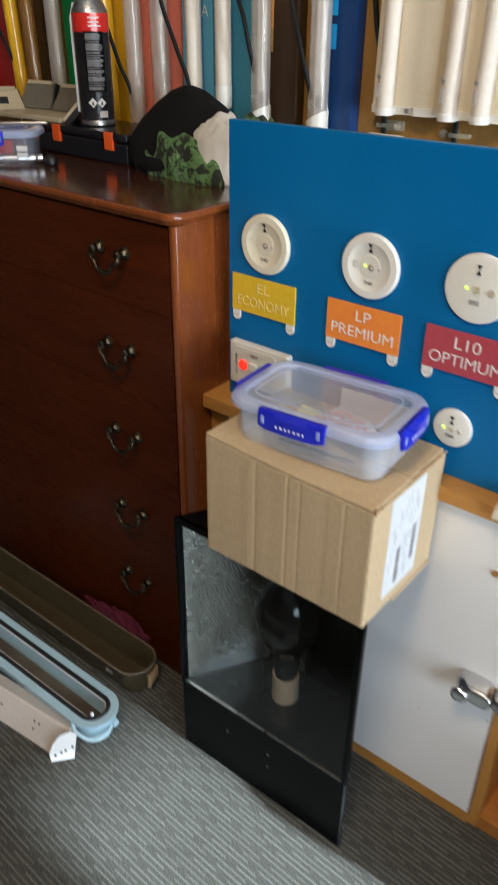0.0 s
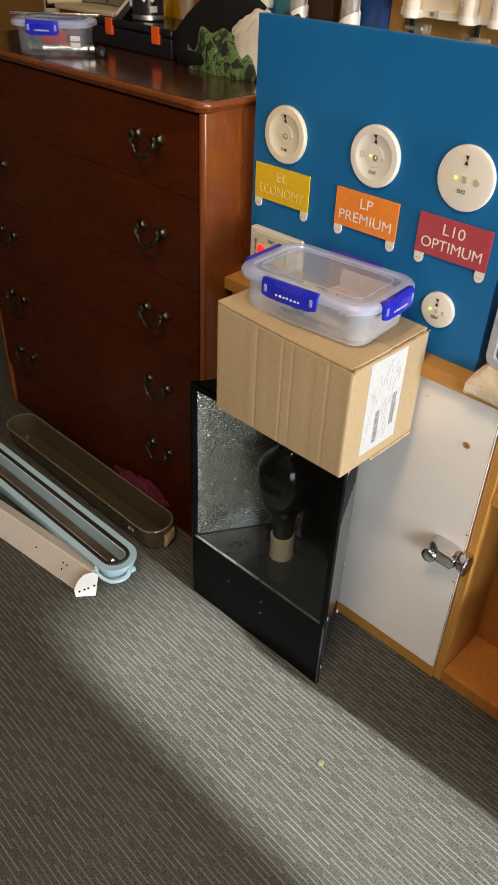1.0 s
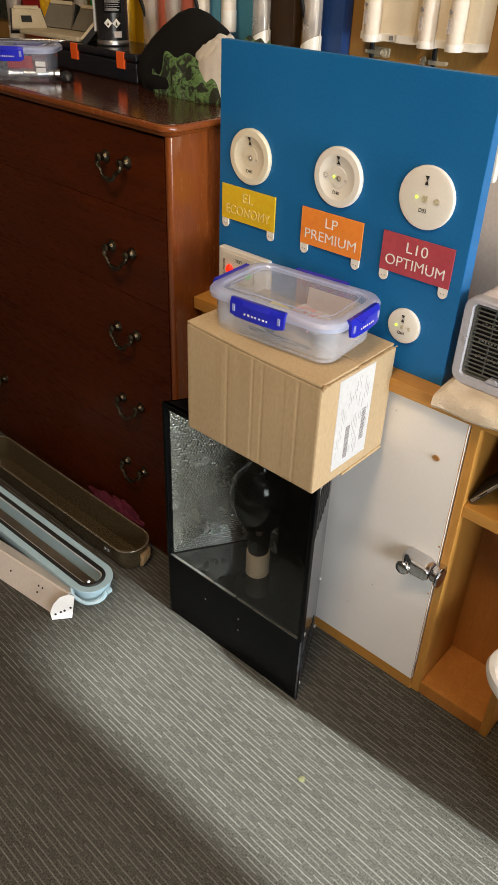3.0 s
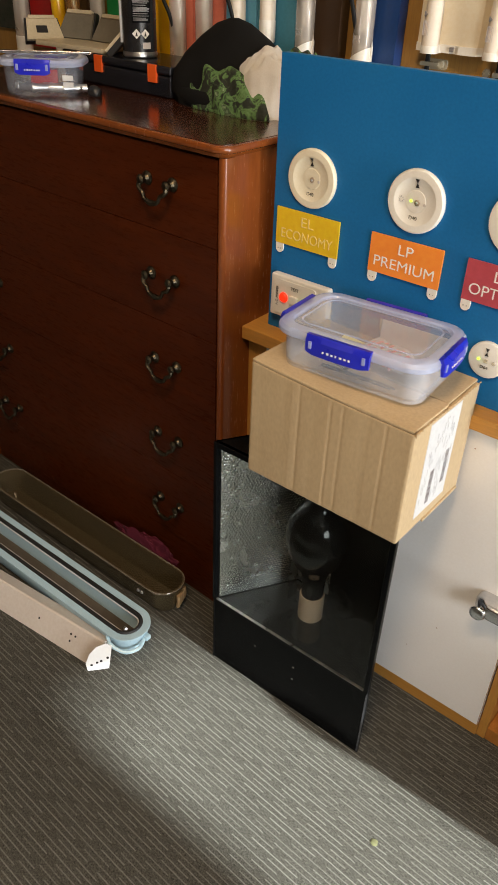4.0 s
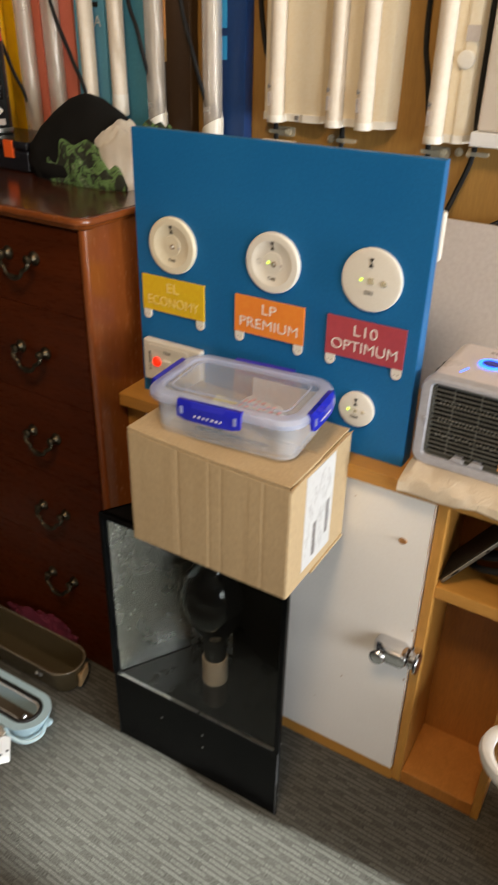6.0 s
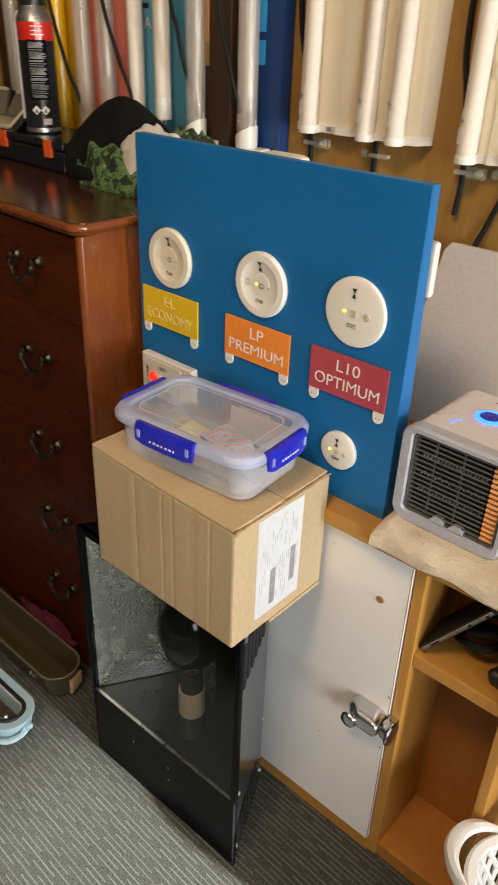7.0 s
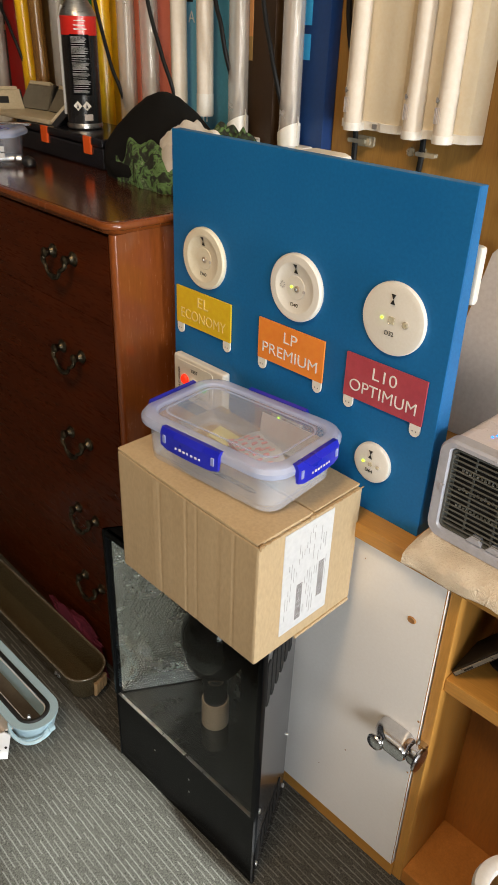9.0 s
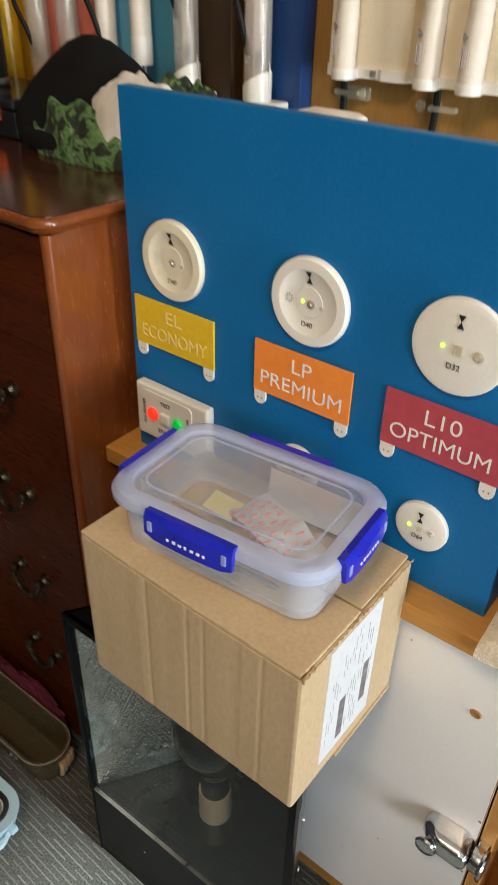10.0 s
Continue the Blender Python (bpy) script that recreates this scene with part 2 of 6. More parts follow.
chrome = surface("worn_chrome", (0.55, 0.55, 0.56), (0.68, 0.68, 0.69), (0.08, 0.25), 1.0, scale=30, fine=300, bump=0.04)
old_brass = surface("aged_brass", (0.06, 0.05, 0.033), (0.14, 0.12, 0.085), (0.3, 0.48), 1.0, scale=60, fine=400, bump=0.2)
# shaded version of the cream shell, grey-brown for the gadget's inside
shell_shade = surface("cream_shell_in_shade", (0.13, 0.115, 0.085), (0.18, 0.16, 0.12), (0.5, 0.65), scale=20)
shell_cream = surface("yellowed_cream_shell", (0.46, 0.39, 0.26), (0.54, 0.46, 0.32), (0.35, 0.5), scale=20, fine=300, bump=0.03)
bar_ink = surface("barcode_ink", (0.13, 0.11, 0.11), (0.18, 0.16, 0.16), (0.5, 0.6))
crumb_tan = surface("dull_crumb", (0.085, 0.085, 0.036), (0.125, 0.125, 0.055), (0.8, 0.9), scale=80)
panel_print = surface("faded_print", (0.33, 0.32, 0.33), (0.40, 0.39, 0.40), (0.5, 0.6))
screw_metal = surface("zinc_screw", (0.6, 0.62, 0.62), (0.75, 0.77, 0.78), (0.25, 0.4), 1.0, scale=80)
tub_plastic = clear("frosted_polypropylene", (0.97, 0.98, 1.0), 1.45, 0.16, 0.26, (0.78, 0.82, 0.90), 0.4)
clear_tub = clear("clear_container_plastic", (0.97, 0.98, 1.0), 1.45, 0.08, 0.08, (0.74, 0.79, 0.90), 0.3)
lid_plastic = clear("clear_lid_plastic", (0.97, 0.98, 1.0), 1.45, 0.05, 0.10, (0.74, 0.79, 0.90), 0.3)
rim_plastic = clear("lid_rim_plastic", (0.93, 0.95, 1.0), 1.45, 0.12, 0.42, (0.62, 0.70, 0.95), 0.3)
clip_blue = surface("royal_blue_plastic", (0.012, 0.016, 0.42), (0.016, 0.022, 0.5), (0.25, 0.35), scale=20, fine=300, bump=0.03)
pouch_pink = surface("pink_dotted_paper", (0.72, 0.28, 0.28), (0.80, 0.45, 0.43), (0.6, 0.8), scale=90)
yellow_note = surface("yellow_note", (0.70, 0.62, 0.25), (0.75, 0.68, 0.3), (0.6, 0.8))
terry = surface("beige_terry_towel", (0.64, 0.53, 0.39), (0.74, 0.63, 0.48), (0.9, 0.98), scale=30, fine=420, bump=1.0, depth=0.0028, spec=0.1)
cooler_white = surface("cooler_white_plastic", (0.62, 0.58, 0.60), (0.68, 0.64, 0.66), (0.25, 0.4), scale=10, fine=300, bump=0.03)
cooler_grey = surface("cooler_grey_surround", (0.36, 0.37, 0.42), (0.42, 0.43, 0.48), (0.3, 0.45), scale=10)
wire_brown = surface("brown_wire_sleeve", (0.07, 0.022, 0.014), (0.10, 0.032, 0.02), (0.4, 0.55), scale=40)
slat_grey = surface("grille_grey_plastic", (0.075, 0.078, 0.07), (0.10, 0.104, 0.095), (0.4, 0.55), scale=20)
copper_fin = surface("orange_filter_edge", (0.75, 0.34, 0.10), (0.85, 0.42, 0.16), (0.5, 0.6), scale=40)
blue_glow = glowing("blue_ring_light", (0.01, 0.09, 1.0), 1.4)
red_glow = glowing("red_lamp", (1.0, 0.02, 0.005), 0.3)
green_glow = glowing("green_lamp", (0.01, 0.55, 0.06), 0.08)
led_glow = glowing("yellow_green_led", (0.5, 1.0, 0.03), 0.8)
lens_clear = clear("lens_plastic", (0.95, 0.93, 0.85), 1.5, 0.03, 0.35, (0.75, 0.7, 0.55), 0.2)
black_fabric = surface("black_knit", (0.006, 0.006, 0.006), (0.011, 0.011, 0.011), (0.9, 0.97), scale=12, fine=600, bump=0.5, spec=0.15)
white_fabric = surface("off_white_cloth", (0.60, 0.57, 0.52), (0.72, 0.69, 0.64), (0.85, 0.95), scale=14, fine=500, bump=0.3, spec=0.2)
camo = camo_material()
red_fabric = surface("crimson_cloth", (0.07, 0.003, 0.014), (0.13, 0.006, 0.026), (0.7, 0.9), scale=20, fine=400, bump=0.3)
case_plastic = clear("smoked_case_plastic", (0.10, 0.11, 0.14), 1.45, 0.12, 0.55, (0.02, 0.022, 0.03), 0.25)
orange_tape = surface("orange_latch_plastic", (0.75, 0.09, 0.01), (0.85, 0.12, 0.015), (0.35, 0.5))
can_black = surface("black_printed_can", (0.010, 0.010, 0.011), (0.018, 0.018, 0.019), (0.2, 0.3), scale=10, coat=0.3)
can_red = surface("red_printed_can", (0.55, 0.02, 0.015), (0.65, 0.03, 0.02), (0.2, 0.3), scale=10, coat=0.3)
steel = surface("brushed_steel", (0.45, 0.45, 0.44), (0.6, 0.6, 0.58), (0.25, 0.4), 1.0, scale=40, stretch=(1, 1, 8))
black_plastic = surface("black_plastic", (0.010, 0.010, 0.011), (0.018, 0.018, 0.019), (0.3, 0.45), scale=20, fine=400, bump=0.06)
body_blue = surface("pale_blue_grey_plastic", (0.40, 0.57, 0.66), (0.46, 0.64, 0.73), (0.28, 0.42), scale=12, fine=300, bump=0.05)
gasket = surface("black_rubber", (0.010, 0.010, 0.010), (0.016, 0.016, 0.016), (0.6, 0.8))
smoked_cover = clear("aged_clear_cover", (0.42, 0.34, 0.22), 1.49, 0.06, 0.6, (0.11, 0.085, 0.045), 0.2)
brown_grime = surface("brown_grimed_metal", (0.07, 0.058, 0.044), (0.12, 0.10, 0.075), (0.3, 0.5), scale=14, fine=150, bump=0.08)
gear_white = surface("worn_white_gear_tray", (0.64, 0.57, 0.51), (0.69, 0.625, 0.565), (0.35, 0.5), scale=8, fine=160, bump=0.03)
tube_frost = surface("frosted_tube", (0.73, 0.655, 0.555), (0.77, 0.695, 0.595), (0.5, 0.6), scale=10, bump=0.0, spec=0.3)
tube_clear = clear("clear_tube_cover", (0.95, 0.94, 0.92), 1.45, 0.05, 0.33, (0.76, 0.70, 0.64), 0.4)
batten_cream = surface("cream_enamel", (0.75, 0.665, 0.50), (0.80, 0.715, 0.55), (0.35, 0.5), scale=5, fine=200, bump=0.04)
prismatic = surface("prismatic_diffuser", (0.62, 0.55, 0.47), (0.68, 0.61, 0.53), (0.3, 0.5), scale=5, fine=500, bump=0.7, depth=0.002)
cable_black = surface("black_cable", (0.006, 0.006, 0.006), (0.010, 0.010, 0.010), (0.5, 0.65), spec=0.25)
shelf_gloss = surface("black_gloss_metal", (0.004, 0.0042, 0.0045), (0.008, 0.008, 0.0085), (0.06, 0.12), scale=10, fine=500, bump=0.02, spec=0.45)
# pale plastic for a highlight drawn along the cover's rim
sheen_rim = clear("pale_rim_highlight", (0.9, 0.86, 0.78), 1.5, 0.1, 0.3, (0.45, 0.40, 0.32), 0.25)
basket_white = surface("white_basket_plastic", (0.70, 0.70, 0.69), (0.76, 0.76, 0.75), (0.3, 0.45), scale=12, fine=250, bump=0.04)
panel_pink = surface("warm_grey_panel", (0.52, 0.47, 0.44), (0.57, 0.52, 0.49), (0.35, 0.5), scale=4)
poster_dark = surface("dark_green_poster", (0.012, 0.03, 0.022), (0.06, 0.05, 0.04), (0.15, 0.3), scale=9)


def carton_material(name, a, b):
    return surface(name, a, b, (0.3, 0.45), scale=6, fine=160, bump=0.06)


carton_red = carton_material("red_carton", (0.33, 0.006, 0.006), (0.42, 0.012, 0.01))
carton_brown = carton_material("dark_brown_carton", (0.035, 0.018, 0.008), (0.055, 0.03, 0.014))
carton_green = carton_material("green_carton", (0.009, 0.202, 0.054), (0.016, 0.279, 0.078))
carton_yellow = carton_material("yellow_carton", (0.76, 0.46, 0.008), (0.82, 0.53, 0.012))
carton_salmon = carton_material("salmon_carton", (0.74, 0.21, 0.15), (0.80, 0.26, 0.19))
carton_sky = carton_material("sky_blue_carton", (0.132, 0.419, 0.651), (0.171, 0.496, 0.744))
# sky blue darkened to teal for the carton's shaded angled face
carton_sky_shaded = carton_material("sky_blue_carton_shaded", (0.054, 0.232, 0.341), (0.078, 0.279, 0.403))
carton_navy = carton_material("navy_carton", (0.007, 0.036, 0.14), (0.011, 0.048, 0.18))
carton_azure = carton_material("azure_carton", (0.031, 0.341, 0.800), (0.046, 0.419, 0.800))
carton_tan = carton_material("tan_carton", (0.42, 0.25, 0.08), (0.5, 0.31, 0.11))
yellow_tube = surface("yellow_tube_sleeve", (0.78, 0.42, 0.01), (0.85, 0.5, 0.02), (0.2, 0.3), scale=10, coat=0.3)
amber_tube = clear("amber_tube_cover", (0.85, 0.62, 0.32), 1.45, 0.05, 0.45, (0.4, 0.22, 0.07), 0.15)


# ---- building helpers ----
def box(bm, x0, x1, y0, y1, z0, z1, b=0.0, seg=2):
    size = Matrix.Diagonal((abs(x1 - x0), abs(y1 - y0), abs(z1 - z0), 1))
    vs = bmesh.ops.create_cube(bm, size=1, matrix=Matrix.Translation(((x0 + x1) / 2, (y0 + y1) / 2, (z0 + z1) / 2)) @ size)["verts"]
    if b > 0:
        edges = list({e for v in vs for e in v.link_edges})
        out = bmesh.ops.bevel(bm, geom=edges, offset=b, segments=seg, affect="EDGES", profile=0.5)
        return [v for v in out["verts"]]
    return vs


def loft(bm, rings, cap0=True, cap1=True, closed=True):
    rows = [[bm.verts.new(p) for p in r] for r in rings]
    n = len(rows[0])
    for a, b in zip(rows, rows[1:]):
        for i in range(n if closed else n - 1):
            j = (i + 1) % n
            bm.faces.new((a[i], a[j], b[j], b[i]))
    if cap0:
        bm.faces.new(list(reversed(rows[0])))
    if cap1:
        bm.faces.new(rows[-1])


def circle(r, n, c=(0, 0), squash=1.0):
    return [(c[0] + r * math.cos(2 * math.pi * i / n), c[1] + squash * r * math.sin(2 * math.pi * i / n)) for i in range(n)]


def lathe(bm, profile, c=(0, 0, 0), n=32, axis="z", cap0=True, cap1=True, squash=1.0):
    """Rings of (radius, height) along an axis; for axis "y" heights go towards -y, for "x" towards +x."""
    rings = []
    for r, h in profile:
        ring = []
        for u, v in circle(max(r, 1e-4), n, squash=squash):
            p = {"z": (u, v, h), "y": (u, -h, v), "x": (h, u, v)}[axis]
            ring.append((c[0] + p[0], c[1] + p[1], c[2] + p[2]))
        rings.append(ring)
    loft(bm, rings, cap0, cap1)


def rod(bm, pts, r, n=8, caps=True):
    pts = [Vector(p) for p in pts]
    rings, side = [], None
    for i, p in enumerate(pts):
        way = (pts[min(i + 1, len(pts) - 1)] - pts[max(i - 1, 0)]).normalized()
        if side is None:
            side = way.orthogonal().normalized()
        side = (side - way * side.dot(way)).normalized()
        other = way.cross(side)
        rr = r[i] if isinstance(r, (list, tuple)) else r
        rings.append([p + (side * math.cos(2 * math.pi * k / n) + other * math.sin(2 * math.pi * k / n)) * rr for k in range(n)])
    loft(bm, rings, caps, caps)


def curve_points(ctrl, n=8):
    """A smooth line through the control points."""
    c = [Vector(p) for p in ctrl]
    out = []
    for i in range(len(c) - 1):
        p0, p1, p2, p3 = c[max(i - 1, 0)], c[i], c[i + 1], c[min(i + 2, len(c) - 1)]
        for k in range(n):
            t = k / n
            out.append(0.5 * (2 * p1 + (p2 - p0) * t + (2 * p0 - 5 * p1 + 4 * p2 - p3) * t * t + (3 * p1 - p0 - 3 * p2 + p3) * t ** 3))
    return out + [c[-1]]


def rrect(x0, x1, y0, y1, r, n=5):
    pts = []
    for cx, cy, a in ((x1 - r, y1 - r, 0), (x0 + r, y1 - r, 90), (x0 + r, y0 + r, 180), (x1 - r, y0 + r, 270)):
        for k in range(n + 1):
            t = radians(a + 90 * k / n)
            pts.append((cx + r * math.cos(t), cy + r * math.sin(t)))
    return pts


def prism(bm, outline, h0, h1, plane="xy"):
    """A plate of an outline; plane "xy": heights are z, "xz": y, "yz": x."""
    put = {"xy": lambda u, v, h: (u, v, h), "xz": lambda u, v, h: (u, h, v), "yz": lambda u, v, h: (h, u, v)}[plane]
    loft(bm, [[put(u, v, h) for u, v in outline] for h in (h0, h1)])


def area_normals(me, limit):
    """Keep large faces flat beside their rounded edges: corner normals weighted by face area."""
    faces = collections.defaultdict(list)
    for f in me.polygons:
        for v in f.vertices:
            faces[v].append((f.normal.copy(), f.area))
    out = []
    for f in me.polygons:
        for v in f.vertices:
            n = Vector()
            for other, area in faces[v]:
                if other.dot(f.normal) > limit:
                    n += other * area
            out.append(n.normalized())
    me.normals_split_custom_set(out)


def part(name, bm, material, parent=None, label="", sharp=35, m=None):
    if m is not None:
        bmesh.ops.transform(bm, matrix=m, verts=bm.verts)
    bmesh.ops.scale(bm, vec=(U, U, U), verts=bm.verts)
    bmesh.ops.recalc_face_normals(bm, faces=bm.faces)
    me = bpy.data.meshes.new(name)
    bm.to_mesh(me)
    bm.free()
    me.materials.append(material)
    me.polygons.foreach_set("use_smooth", [True] * len(me.polygons))
    me.set_sharp_from_angle(angle=radians(sharp))
    if len(me.polygons) < 4000:
        area_normals(me, math.cos(radians(sharp)))
    ob = new(name, me)
    if parent is not None:
        ob.parent = parent
    if label:
        tagged(ob, label)
    return ob


def thing(name, x, y, z, rz=0.0, label="", category="", group="", kind="", rx=0.0, ry=0.0):
    ob = new(name)
    ob.empty_display_size = 0.05
    ob.matrix_world = pose(x * U, y * U, z * U, rx, ry, rz)
    return tagged(ob, label, category, group, kind)


def boxes(name, material, parent, spans, b=0.0, label="", seg=2):
    bm = bmesh.new()
    for s in spans:
        box(bm, *s, b=b, seg=seg)
    return part(name, bm, material, parent, label)


def lettering(name, text, size, place, material, parent, turn=0.0, face="y", width=None):
    """Words as thin mesh letters, centred at a place; face "y" looks to -y, "z" up, "x" to +x."""
    cu = bpy.data.curves.new(name, "FONT")
    cu.body, cu.size, cu.align_x, cu.align_y, cu.extrude = text, size * U, "CENTER", "CENTER", 0.0002
    cu.offset = -0.006 * size * U
    ob = new(name + "_source", cu)
    bpy.context.view_layer.update()
    me = bpy.data.meshes.new_from_object(ob.evaluated_get(bpy.context.evaluated_depsgraph_get()))
    bpy.data.objects.remove(ob)
    bpy.data.curves.remove(cu)
    me.name = name
    if width:
        xs = [v.co.x for v in me.vertices]
        me.transform(Matrix.Diagonal((width * U / (max(xs) - min(xs)), 1, 1, 1)))
    me.materials.clear()
    me.materials.append(material)
    done = new(name, me)
    done.parent = parent
    base = {"y": pose(0, 0, 0, 90, 0, 0), "z": Matrix(), "x": pose(0, 0, 0, 90, 0, 90)}[face]
    done.matrix_local = Matrix.Translation(Vector(place) * U) @ base @ pose(0, 0, 0, 0, 0, turn)
    return done


def setting(name, spans, material, label, category, b=0.0):
    bm = bmesh.new()
    for s in spans:
        box(bm, *s, b=b)
    return tagged(part(name, bm, material, None), label, category, "", "structure")


# ---- the room ----
X0, X1, Y0, Y1, H = -3.2, 3.2, -2.8, 1.48, 3.0
floor = setting("floor", [(X0, X1, Y0, Y1, -0.15, -0.012)], gasket, "charcoal striped carpet tiles over a dark underlay", "floor")
setting("ceiling", [(X0, X1, Y0, Y1, H, H + 0.15)], ceiling_paint, "plain off-white painted ceiling", "ceiling")
setting("wall_north", [(X0, X1, Y1, Y1 + 0.15, -0.15, H)], wall_ply, "tan plywood wall behind lamp displays", "wall")
setting("wall_west", [(X0 - 0.15, X0, Y0, Y1, -0.15, H)], panelling, "plain dark brown panelled wall", "wall")
setting("wall_south", [(X0, X1, Y0 - 0.15, Y0, -0.15, H)], panelling, "plain dark brown panelled wall", "wall")
# unseen wall; narrow opening and lintel sized to shape the sun band on the floor
setting("wall_east", [(X1, X1 + 0.15, Y0, -1.75, -0.15, H), (X1, X1 + 0.15, -1.75, -0.05, -0.15, 1.05), (X1, X1 + 0.15, -1.75, -0.05, 2.4, H), (X1, X1 + 0.15, -0.05, 0.655, -0.15, H), (X1, X1 + 0.15, 0.655, 1.02, 1.62, H), (X1, X1 + 0.15, 1.02, Y1, -0.15, H)], panelling, "unseen dark panelled wall, its window and narrow opening cut to shape the daylight", "wall")
# assumed lamp body above the view, added to go with the warm fill
lamp_body = thing("ceiling_lamp", -0.1, -0.3, H, label="unseen square white ceiling lamp, added for the warm fill", category="ceiling lamp")
boxes("housing", white_plastic, lamp_body, [(-0.28, 0.28, -0.28, 0.28, -0.06, 0)], 0.01)


# ---- chest of drawers ----
def chest_of_drawers():
    W, D, HT = 1.06, 0.46, 1.172
    t = thing("chest_of_drawers", -0.894, 0.953, 0, label="dark varnished mahogany chest of drawers with brass swan-neck handles", category="chest of drawers")
    # carcass, posts and moulding wear the tone with daylight mixed in
    bm = bmesh.new()
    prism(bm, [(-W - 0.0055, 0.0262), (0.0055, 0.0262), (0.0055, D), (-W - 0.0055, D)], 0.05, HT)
    part("carcass", bm, mahogany_lit, t)
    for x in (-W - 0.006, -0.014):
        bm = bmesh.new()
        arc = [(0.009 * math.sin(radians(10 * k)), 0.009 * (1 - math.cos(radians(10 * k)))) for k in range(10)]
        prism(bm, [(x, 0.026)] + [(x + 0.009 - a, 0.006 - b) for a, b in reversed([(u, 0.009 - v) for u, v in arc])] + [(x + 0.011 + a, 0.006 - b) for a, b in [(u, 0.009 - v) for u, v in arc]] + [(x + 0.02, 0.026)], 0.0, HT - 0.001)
        part("corner_post", bm, mahogany_lit, t, "rounded glossy mahogany corner post")
    # plinth and drawer fronts wear the tone with shade mixed in
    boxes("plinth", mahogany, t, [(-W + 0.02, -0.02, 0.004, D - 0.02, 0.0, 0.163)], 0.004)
    bm = bmesh.new()
    rings = []
    for grow, z in ((-0.004, HT - 0.002), (0.004, HT - 0.001), (0.006, HT + 0.003), (0.0075, HT + 0.006), (0.0145, HT + 0.008), (0.017, HT + 0.011), (0.0175, HT + 0.016), (0.016, HT + 0.020), (0.012, HT + 0.0222), (-0.012, HT + 0.0224)):
        rings.append([(x, y, z) for x, y in rrect(-W - grow, grow, -grow, D + 0.01, 0.026 + grow * 0.4, 8)])
    loft(bm, rings)
    part("edge_moulding", bm, mahogany_lit, t, "moulded top edge in the lit orange-brown mahogany tone", 40)
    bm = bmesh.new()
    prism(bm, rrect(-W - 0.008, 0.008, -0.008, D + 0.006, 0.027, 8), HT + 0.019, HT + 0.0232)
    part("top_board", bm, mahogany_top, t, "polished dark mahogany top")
    zs = (0.165, 0.372, 0.58, 0.787, 0.995, 1.166)
    for a, b in zip(zs, zs[1:]):
        bm = bmesh.new()
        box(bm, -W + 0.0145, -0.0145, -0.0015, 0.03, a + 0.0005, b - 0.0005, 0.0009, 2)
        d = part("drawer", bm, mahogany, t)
        for hx in (-0.172, -W + 0.172):
            hz = a + (b - a) * (0.6 if a > 0.9 else 0.52)
            bm = bmesh.new()
            for s in (-0.037, 0.037):
                lathe(bm, [(0.0145, 0.0), (0.0145, 0.003), (0.010, 0.006), (0.007, 0.012), (0.0095, 0.018), (0.0105, 0.022), (0.006, 0.026)], (hx + s, -0.001, hz), 14, "y")
            pts = [(-0.037, 0, 0), (-0.040, -0.002, -0.009), (-0.035, -0.005, -0.017), (-0.025, -0.006, -0.022), (-0.021, -0.006, -0.031), (-0.012, -0.006, -0.037), (0, -0.006, -0.039), (0.012, -0.006, -0.037), (0.021, -0.006, -0.031), (0.025, -0.006, -0.022), (0.035, -0.005, -0.017), (0.040, -0.002, -0.009), (0.037, 0, 0)]
            rs = [0.0044, 0.0052, 0.0046, 0.0040, 0.0038, 0.0052, 0.0066, 0.0052, 0.0038, 0.0040, 0.0046, 0.0052, 0.0044]
            ctrl = [Vector((hx + x, -0.022 + y, hz + z)) for x, y, z in pts]
            rod(bm, curve_points(ctrl, 3), [rs[min(k // 3, 11)] * (1 - k % 3 / 3) + rs[min(k // 3 + 1, 12)] * (k % 3 / 3) for k in range(37)], 8)
            part("handle", bm, old_brass, d, "aged brass swan-neck handle")
    return t


chest_of_drawers()


